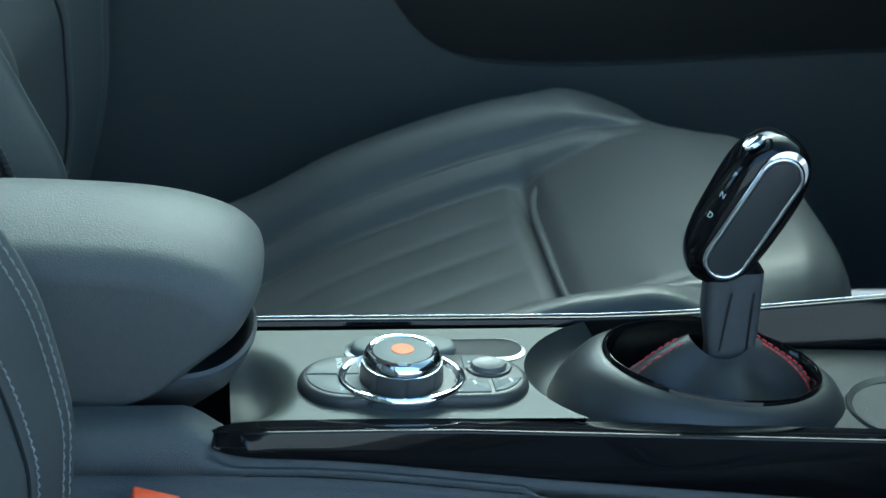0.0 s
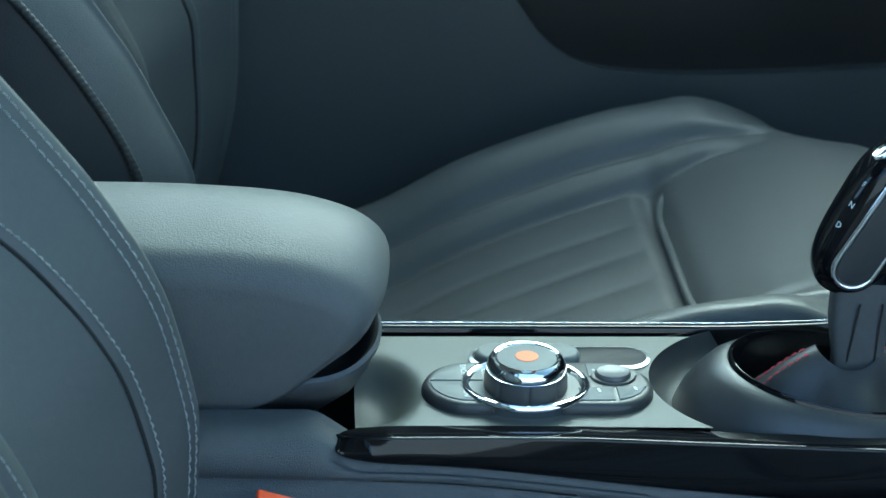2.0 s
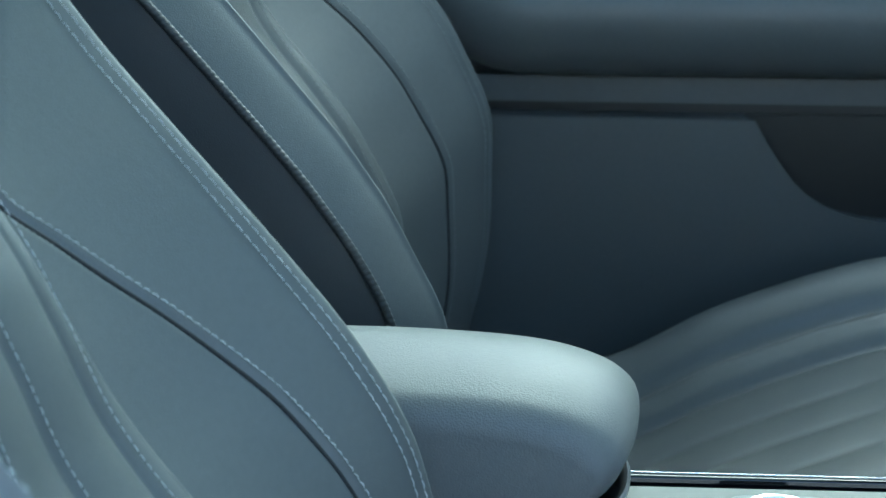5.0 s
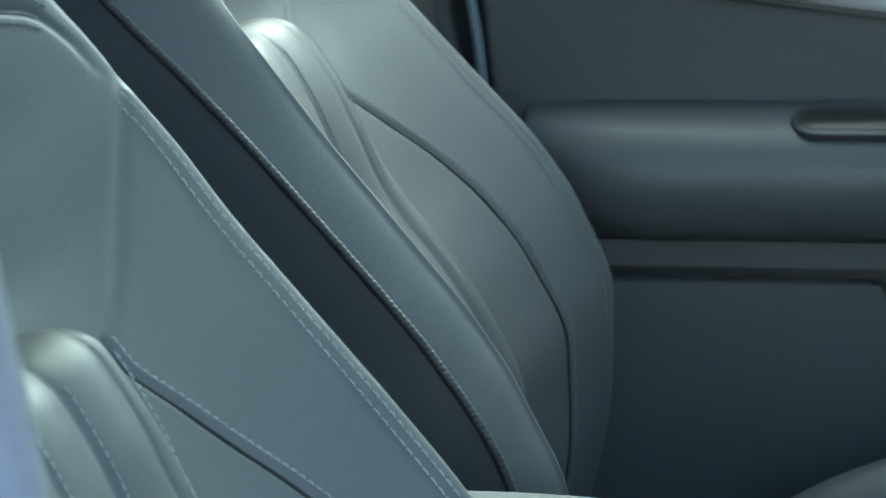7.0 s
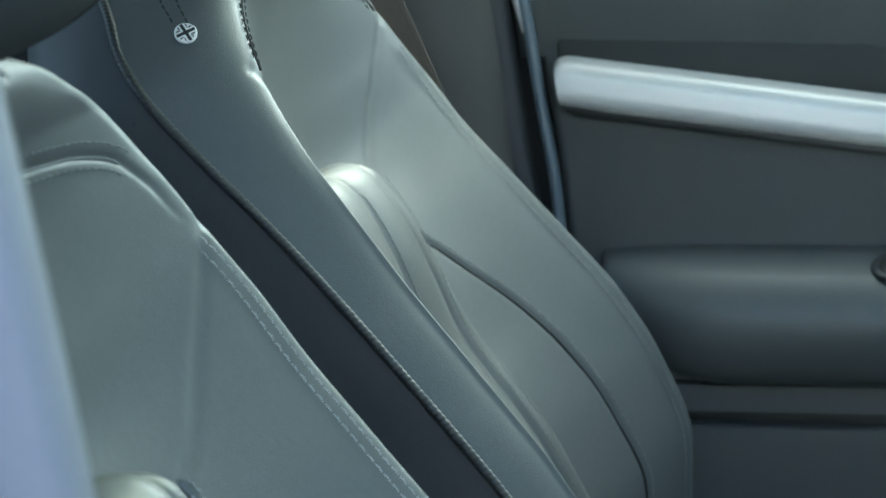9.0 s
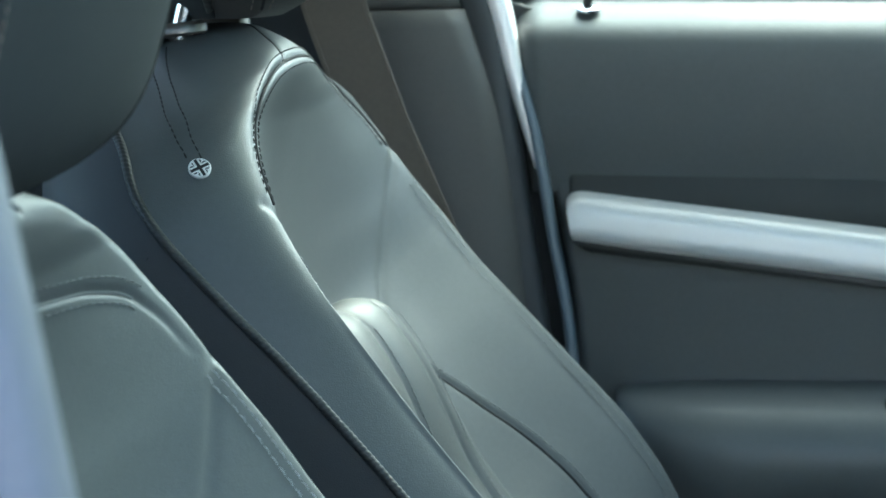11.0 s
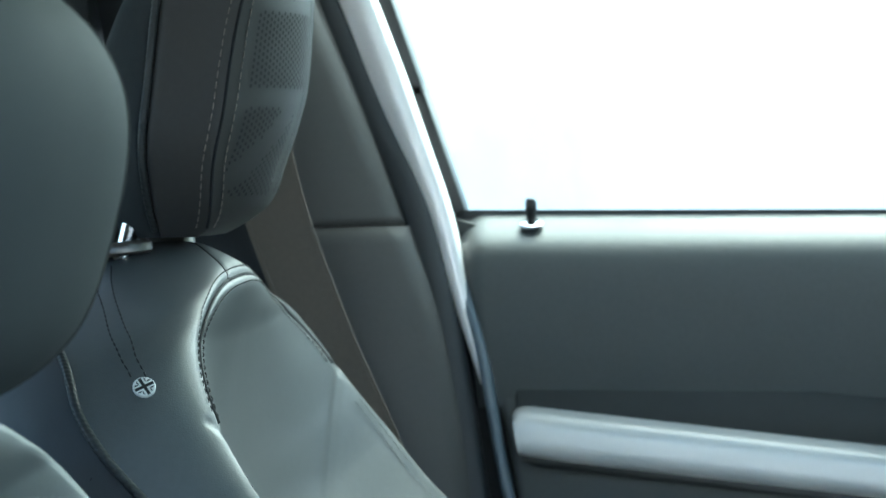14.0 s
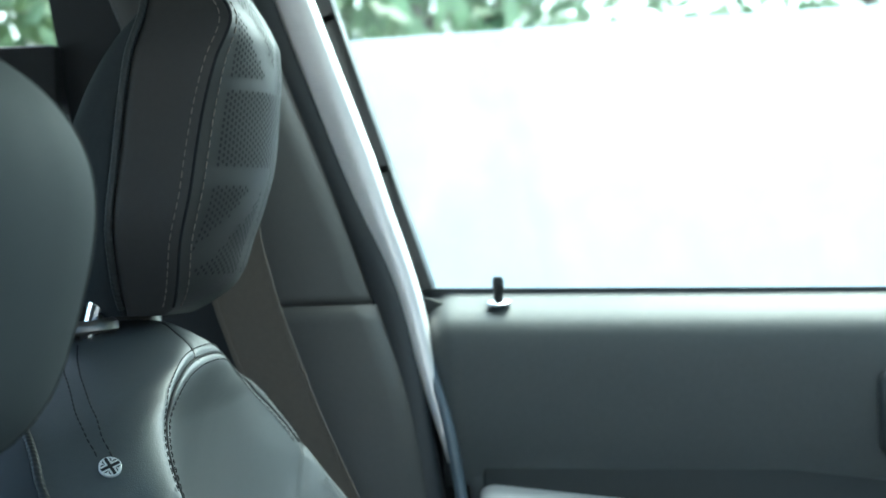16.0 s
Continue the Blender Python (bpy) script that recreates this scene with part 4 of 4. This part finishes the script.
# far rail with a bright edge, rising towards the dash
xr = np.linspace(-.05, .75, 60)
v, line = [], []
for x in xr:
    z = DECK_Z + float(np.interp(x, [-.05, .25, .34, .45, .75], [.000, .001, .004, .010, .03]))
    y = float(np.interp(x, [-.05, .30, .45, .75], [.026, .022, .030, .05]))
    v += [(x, y + .004, DECK_Z - .04), (x, y + .0118, z - .0012), (x, y + .0125, z), (x, y + .016, z), (x, y + .022, z - .004), (x, y + .026, z - .06)]
    line.append((x, y + .0172, z + .0004))
mesh_ob("far_rail", v, grid_faces(60, 6), GLOSS, console, "gloss black rail")
mesh_ob("bright_edge", *tube(line, .0004, 6), CHROME, console, "bright rail edge")
part("far_flank", box(1.2, .03, .30, (.15, .062, .36), .006, 2), DARK_PLASTIC, console)
# forward part: lower deck with a cup holder
part("front_deck", box(.46, .125, .03, (.60, -.030, .492), .006, 3, (0, 2, 0)), DARK_PLASTIC, console, "dark plastic front deck")
v, f = lathe([(.040, 0), (.0425, .006), (.040, .010), (.036, .008), (.033, -.004), (.033, -.008)], 48)
part("cup_holder", to_bm(v, f, pose(.428, -.052, .506)), MATT_BLACK, console, "round dark cup holder")
# switch slot
slot = [(x + .147, y - .006) for x, y in capsule_outline(.108, .0145)]
inner = [(x + .147, y - .006) for x, y in capsule_outline(.103, .0120)]
n = len(slot)
v = [(x, y, DECK_Z + .0008) for x, y in slot] + [(x, y, DECK_Z + .0018) for x, y in inner]
part("slot_rim", to_bm(v, grid_faces(2, n, True)), SATIN, console, "slot rim")
# shallow slot floor, coloured dark for the shade of a deeper cut
v = [(x, y, DECK_Z + .0018) for x, y in inner] + [(x, y, DECK_Z + .0006) for x, y in [(x + .147, y - .006) for x, y in capsule_outline(.099, .0105)]]
part("slot", to_bm(v, grid_faces(2, n, True) + [tuple(range(n, 2 * n))]), DARK_PLASTIC, console, "shallow switch slot, its depth's shade put in the colour")
tr = [(x + .128, y - .006) for x, y in capsule_outline(.062, .0108)]
v, f = prism(tr, DECK_Z, DECK_Z + .006, .0035)
part("toggle", to_bm(v, f), BUTTON, console, "grey toggle switch")

# rotary controller
CX, CY = .1225, -.0425
KNOB = pose(0, -.0092, 0)
ctrl = thing("rotary_controller", "chrome-ringed rotary controller with orange dot and button plate", "controller", (CX, CY, DECK_Z))
pl = [(x + .0075, y - .006) for x, y in capsule_outline(.133, .0275, 24)]
v, f = prism(pl, -.001, .0065, .0055, 6)
part("button_plate", to_bm(v, f), MATT_BLACK, ctrl, "dark oval button plate")


inset = [(x + .0075, y - .006) for x, y in capsule_outline(.123, .0225, 30)]
for name, x0, x1, y0, y1 in (("button", -.065, -.024, -.004, .03), ("button", -.065, -.024, -.04, -.0055),
                             ("button", .037, .0655, .0005, .03), ("button", .0515, .0755, -.04, -.0125), ("button", .030, .0495, -.04, -.0125)):
    pts = [(min(max(x, x0), x1), min(max(y, y0), y1)) for x, y in inset]
    keep = []
    for q in pts:
        if not keep or math.dist(q, keep[-1]) > 4e-4:
            keep.append(q)
    if math.dist(keep[0], keep[-1]) < 4e-4:
        keep.pop()
    v, f = prism(keep, .004, .0074, .0008, 2)
    part(name, to_bm(v, f), BUTTON, ctrl, "flat grey button")
v, f = lathe([(.0125, .0), (.0125, .0068), (.0118, .0078), (.0108, .0078)], 40, 1.05, .9)
part("button_ring", to_bm(v, f, pose(.0512, .0005, 0)), MATT_BLACK, ctrl)
v, f = lathe([(.0098, .004), (.0098, .0092), (.0088, .0104), (.005, .0098), (.001, .0096)], 40, 1.05, .9)
part("round_button", to_bm(v, f, pose(.0512, .0005, 0)), MATT_GREY, ctrl, "round dark satin button")
v, f = lathe([(.0245, .0040), (.0280, .0046), (.0305, .0060), (.0322, .0080), (.0340, .0092), (.0358, .0090), (.0370, .0076), (.0370, .0058), (.0352, .0044), (.0330, -.001)], 72, 1.0, .87)
part("chrome_ring", to_bm(v, f, KNOB), CHROME, ctrl, "chrome finger ring")
v, f = lathe([(.030, -.001), (.0374, -.001), (.0376, .0008), (.0350, .0016), (.030, .0016)], 72, 1.0, .80)
part("silver_lip", to_bm(v, f, pose(0, -.0040, 0)), SATIN, ctrl, "silver lip under the ring")
verts, k = [], 96
prof = [(.0236, .003), (.0240, .005), (.0236, .0130), (.0228, .0168), (.0215, .0176)]
for r, z in prof:
    for j in range(k):
        a = 2 * math.pi * j / k
        g = min(abs(((math.degrees(a) + 22) % 45) - 22.5), 9)
        verts.append(((r - .0011 * math.exp(-(g / 1.8) ** 2)) * math.cos(a), (r - .0011 * math.exp(-(g / 1.8) ** 2)) * math.sin(a), z))
part("knob_grip", to_bm(verts, grid_faces(len(prof), k, True) + [tuple(range(4 * k, 5 * k))], KNOB), RUBBER, ctrl, "grooved rubber grip")
v, f = lathe([(.0224, .0165), (.0228, .0180), (.0222, .0210), (.0207, .0238), (.0190, .0250), (.0178, .0247), (.0174, .0240)], 72)
part("knob_bezel", to_bm(v, f, KNOB), CHROME, ctrl, "chrome knob bezel")
v, f = lathe([(.0175, .0238), (.016, .0243), (.010, .0246), (.0005, .0247)], 64)
cap = part("knob_cap", to_bm(v, f, KNOB), BUTTON, ctrl, "grey knob cap")
v, f = lathe([(.0066, .0244), (.0064, .0250), (.0005, .0252)], 40)
part("orange_dot", to_bm(v, f, KNOB), ORANGE, cap, "orange round emblem")


def lettering(name, body, size, m, mat, parent):
    """Raised print in the built-in font, turned into a mesh."""
    cu = bpy.data.curves.new(name, "FONT")
    cu.body, cu.size, cu.extrude, cu.align_x = body, size, .00015, "CENTER"
    tmp = bpy.data.objects.new(name, cu)
    scene.collection.objects.link(tmp)
    dg = bpy.context.evaluated_depsgraph_get()
    me = bpy.data.meshes.new_from_object(tmp.evaluated_get(dg))
    bpy.data.objects.remove(tmp)
    me.transform(m)
    me.materials.clear()
    me.materials.append(mat)
    ob = new(name, me)
    ob.parent = parent
    return ob


lettering("print", "BACK", .0050, pose(-.036, .008, .0075, 0, 0, -90), INK, ctrl)
lettering("print", "OPTION", .0050, pose(-.036, -.016, .0075, 0, 0, -90), INK, ctrl)
for x, y in ((.041, .006), (.058, .010), (.041, -.018), (.062, -.016)):
    part("print_bar", box(.0045, .0016, .0004, (x, y, .0076), turn=(0, 0, -80)), INK, ctrl)

# gear selector
GX, GY, GZ = .307, -.034, .533
gear = thing("gear_selector", "black gear selector with chrome loop in a leather gaiter", "gear lever", (GX, GY, GZ))
tilt = pose(0, 0, 0, 0, 7, 0)
mv, mf = lathe([(.1122, -.0010), (.107, -.010), (.101, -.016), (.092, -.020), (.080, -.020)], 96, 1.0, .74)
mf = [g for g in mf[:-2] if all(mv[k][0] < .03 and -.0555 < mv[k][1] < .078 for k in g)]
part("surround_moat", to_bm(mv, mf), MATT_BLACK, gear, "dark recess round the surround")
v, f = lathe([(.094, -.034), (.090, -.020), (.085, -.010), (.078, -.001), (.071, .004), (.0665, .0045)], 72, 1.0, .74)
part("surround", to_bm(v[:], f[:-2], tilt), MATT_BLACK, gear, "matt black domed surround")
v, f = lathe([(.0668, .0040), (.0660, .0062), (.0640, .0066), (.0625, .0040), (.0610, -.010), (.0600, -.030)], 72, 1.0, .78)
part("gloss_ring", to_bm(v, f[:-2], tilt), GLOSS, gear, "gloss black inner ring")
ringpts = [(.0655 * math.cos(a), .0655 * .78 * math.sin(a), .0066) for a in np.linspace(0, 2 * math.pi, 90, endpoint=False)]
v, f = tube(ringpts, .0007, 6, closed=True)
part("ring_bead", to_bm(v, f, tilt), GLOSS, gear, "fine gloss bead")
# gaiter: a four-sided leather pyramid with soft folds
v = []
rows_g = 22
for i in range(rows_g):
    u = i / (rows_g - 1)
    rr = .062 * (1 - u) ** .9 + .0190 * u ** .8
    zz = -.024 + .042 * u ** .95
    for j in range(72):
        a = 2 * math.pi * j / 72
        e = (1 + .13 * math.cos(4 * a) * math.sin(u * math.pi) ** .7)
        fold = .0010 * math.sin(5 * a + 4 * u) * math.sin(u * math.pi)
        v.append(((rr * e + fold) * math.cos(a) + .004 * u, (rr * e + fold) * .78 * math.sin(a), zz + fold + .0040 * math.cos(2 * a) * math.sin(u * math.pi / 2)))
part("gaiter", to_bm(v, grid_faces(rows_g, 72, True)), BLACK_LEATHER, gear, "black leather gaiter")
for ang in (184, 356):
    for da in (-4.5, 4.5):
        q = []
        for u in np.linspace(.08, .98, 40):
            a = radians(ang + da / (1 - u * .6))
            rr = (.062 * (1 - u) ** .9 + .0190 * u ** .8) * (1 + .13 * math.cos(4 * a) * math.sin(u * math.pi) ** .7)
            fold = .0010 * math.sin(5 * a + 4 * u) * math.sin(u * math.pi)
            q.append(((rr + fold) * math.cos(a) + .004 * u, (rr + fold) * .78 * math.sin(a), -.024 + .042 * u ** .95 + fold + .0040 * math.cos(2 * a) * math.sin(u * math.pi / 2) + .0006))
        mesh_ob("red_stitching", *stitches(q, length=.0036, gap=.0013, r=.0006), RED_THREAD, gear, "red stitching", smooth=False)
# lever
v = []
for z, x0, x1, hy in ((-.024, -.003, .024, .0080), (.018, -.005, .024, .009), (.040, -.009, .0245, .0095), (.066, -.009, .0240, .0105)):
    for k in range(16):
        a = 2 * math.pi * (k + .5) / 16
        c, s = math.copysign(abs(math.cos(a)) ** .35, math.cos(a)), math.copysign(abs(math.sin(a)) ** .35, math.sin(a))
        v.append(((x0 + x1) / 2 + (x1 - x0) / 2 * c, hy * s, z))
part("lever", to_bm(v, grid_faces(4, 16, True) + [tuple(range(16))[::-1]]), MATT_GREY, gear, "matt dark lever")
for x, t in ((.0025, 5), (.0175, 0)):
    part("lever_groove", box(.0012, .0006, .050, (x, -.0100, .030), turn=(6, t, 0)), BLACK, gear)
# head of the selector, leaning towards the nose
K = pose(.0100, 0, .1030, 0, 27, 0)
v = []
L, R = .0490, .0235
for i in range(40):
    t = -1 + 2 * i / 39
    z = L * math.sin(t * math.pi / 2)
    endr = (1 - abs(z / L) ** 3.2) ** .42 if abs(z) < L else .02
    wx = R * (endr * (1 + .06 * z / L))
    wy = (.0185 + .0035 * z / L) * (endr ** .8)
    for k in range(40):
        a = 2 * math.pi * k / 40
        c, s = math.copysign(abs(math.cos(a)) ** .62, math.cos(a)), math.copysign(abs(math.sin(a)) ** .62, math.sin(a))
        v.append((wx * c, wy * s, z))
head = part("selector_head", to_bm(v, grid_faces(40, 40, True) + [tuple(range(40))[::-1], tuple(range(39 * 40, 1600))], K), GLOSS, gear, "gloss black selector head")
loop = [(y * .97, -.0186 - .0035 * x / L, x + .001) for x, y in capsule_outline(.080, .0122, 24)]
v, f = tube(loop, .0018, 10, closed=True)
part("chrome_loop", to_bm(v, f, K), CHROME, head, "chrome oval loop")
v = []
for a in np.linspace(radians(12), radians(168), 25):
    for r in (.0118, .0128 + .0020 * math.sin(a), .0128 + .0046 * math.sin(a)):
        y, x = .97 * r * math.cos(a), .0278 + r * math.sin(a)
        v.append((y, -.0196 - .0035 * x / L + .35 * (r - .0118) * math.sin(a), x + .001))
part("chrome_crest", to_bm(v, grid_faces(25, 3), K), CHROME, head, "polished crest over the loop")
inlay = [(x, y) for x, y in capsule_outline(.077, .0108, 20)]
v, f = prism(inlay, 0, .0022, .0012)
part("inlay", to_bm(v, f, K @ pose(0, -.0182, .001) @ Matrix(((0, .97, 0, 0), (-.072, 0, -1, 0), (1, 0, 0, 0), (0, 0, 0, 1)))), MATT_BLACK, head, "matt dark inlay")
v, f = lathe([(.0060, 0), (.0068, .0012), (.0060, .0024), (.0045, .0016)], 28)
part("release_button", to_bm(v, f, K @ pose(-.0195, -.0085, .0375, 0, -62, 0)), CHROME, head, "small round release button")
for k, ch in enumerate("RND"):
    lettering("print", ch, .0048, K @ pose(-.0212, -.0130, .016 - .0135 * k, 90, 0, -52), INK, head)

# arm rest over the rear of the console
rest = thing("console_arm_rest", "grey leather console arm rest with dark latch", "arm rest", (-.15, .005, .528))
side = smooth_curve([(-.20, .010), (-.214, .055), (-.20, .102), (-.15, .110), (.02, .1115), (.09, .110), (.140, .1055), (.172, .0965), (.188, .086), (.1955, .073), (.1935, .061), (.183, .043),
                     (.148, .0145), (.124, .003), (.102, .000), (.075, .000), (.0, .004), (-.15, .004), (-.20, .010)], 141)[:-1]
tn = np.roll(side, -1, 0) - np.roll(side, 1, 0)
tn /= np.linalg.norm(tn, axis=1, keepdims=True)
nrm = np.stack([-tn[:, 1], tn[:, 0]], 1)
v, HY, ER = [], .080, .014
rings = []
for k in range(10):
    a = math.pi / 2 * k / 9
    rings.append((ER * (1 - math.sin(a)), -HY + ER * (1 - math.cos(a))))
rings = rings + [(0, y) for y in np.linspace(-HY + ER + .004, HY - ER - .004, 14)] + [(d, -y) for d, y in rings[::-1]]
for d, y in rings:
    upper_ = np.clip((side[:, 1] - .03) / .06, 0, 1)
    dd = d * (0.35 + 0.65 * upper_)
    q = side - nrm * dd[:, None]
    q[:, 1] -= upper_ * (.012 * (max(0, -.012 - y) / .06) ** 2 + .050 * (max(0, y + .012) / .08) ** 2)
    q[:, 0] -= .016 * abs(y / HY) ** 3 * np.clip((side[:, 0] - .10) / .09, 0, 1)
    dent = .0020 * np.exp(-((side[:, 1] - .084) / .012) ** 2) * np.clip((.13 - side[:, 0]) / .08, 0, 1) if y < -.07 else 0 * side[:, 1]
    v += [(x, y * (1 - .07 * (1 - min(1, max(0, z / .05)))) + g, z) for (x, z), g in zip(q, dent)]
f = grid_faces(len(rings), 140, True) + [tuple(range(140)), tuple(range((len(rings) - 1) * 140, len(rings) * 140))[::-1]]
bm = to_bm(v, f)
part("pad", bm, PAD_LEATHER, rest, "padded leather lid")
# scooped latch under the nose
v = []
for k in range(33):
    a = radians(-115 + 230 * k / 32)
    c, s_ = math.copysign(abs(math.cos(a)) ** .75, math.cos(a)), math.copysign(abs(math.sin(a)) ** .75, math.sin(a))
    rim = .0215 + .0125 * max(0, math.cos(a)) ** 2
    for sc, z in ((.30, -.016), (.52, -.012), (.76, .002), (.93, rim - .012), (1.0, rim - .004), (1.01, rim - .001), (.975, rim + .0010), (.935, rim - .0005), (.89, rim - .006), (.74, .004)):
        v.append((.140 + .051 * sc * c - .016 * max(0, .85 - sc) * (z < .003), -.022 + .050 * sc * s_, z))
part("latch", to_bm(v, grid_faces(33, 10)), MATT_GREY, rest, "dark scooped latch")
part("hinge_base", box(.33, .130, .04, (-.06, 0, -.018), .012, 3), GRAIN, rest, "grained base")

# seat belt buckle beside the driver seat
buckle = thing("belt_buckle", "black belt buckle with red release button", "belt buckle", (-.021, -.142, .4835))
part("housing", box(.034, .020, .050, (0, 0, 0), .005, 3, (0, 12, 0)), MATT_BLACK, buckle)
part("release_button", box(.026, .015, .016, (.004, 0, .026), .0015, 3, (0, 16, 0)), RED, buckle, "red release button")

# ---- outside ----
# made-up wall behind the camera: hides low sky and reflects fill light
tagged(part("wall_right", box(40, .3, 3.0, (0, -6.0, 1.5)), BOUNCE_RENDER, None, "unseen pale wall, added to bounce light into the car"), kind="structure")
WALL = pose(-.60, 7.2, 0, 0, 0, -15)
wall = tagged(part("backdrop", box(40, .3, 1.90, (0, 0, .95), .02, 2), GLOW_RENDER, None, "long pale rendered wall with an added faint glow"), kind="structure")
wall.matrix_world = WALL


def tree(at, height, spread, seed):
    rng = random.Random(seed)
    t = thing("tree", "leafy green tree behind the wall", "tree", at, group="trees behind the wall")
    pieces = [tube(smooth_curve([(0, 0, 0), (.1, .05, height * .3), (-.05, .1, height * .62)], 14), .16, 8)]
    for k in range(7):
        a = rng.uniform(0, 6.28)
        z0 = height * rng.uniform(.25, .55)
        pieces.append(tube(smooth_curve([(0, 0, z0), (spread * .4 * math.cos(a), spread * .4 * math.sin(a), z0 + height * .15),
                                         (spread * .8 * math.cos(a), spread * .8 * math.sin(a), z0 + height * .25)], 8), .05, 6))
    mesh_ob("trunk", *join(pieces), BARK, t)
    v, f = [], []
    for c in range(70):
        a, r = rng.uniform(0, 6.28), spread * math.sqrt(rng.random())
        cz = height * rng.uniform(.22, 1.0)
        cx, cy = r * math.cos(a), r * math.sin(a)
        for _ in range(45):
            d = Vector((rng.gauss(0, .33), rng.gauss(0, .33), rng.gauss(0, .26)))
            u = Vector((rng.gauss(0, 1), rng.gauss(0, 1), rng.gauss(0, 1))).normalized()
            w = u.orthogonal().normalized()
            p = Vector((cx, cy, cz)) + d
            k = len(v)
            s = rng.uniform(.07, .13)
            v += [p + u * s, p + w * s * .45, p - u * s, p - w * s * .45]
            f.append((k, k + 1, k + 2, k + 3))
    mesh_ob("crown", v, f, LEAF, t, "uneven leafy crown", smooth=False)


for k, (x, y, h, s) in enumerate(((-9, 12, 6.5, 2.6), (-5.2, 13, 7.5, 2.8), (-1.8, 12, 5.6, 2.2), (1.6, 13.5, 7.0, 2.8), (5.5, 12.5, 6.2, 2.5), (-13, 10, 7.0, 3.0), (-12, 4, 6.5, 2.8), (-3.7, 11.5, 5.0, 2.2), (-3.0, 14, 6.0, 2.6), (-2.9, 9.7, 4.2, 1.5))):
    tree((x, y, 0), h, s, k + 3)
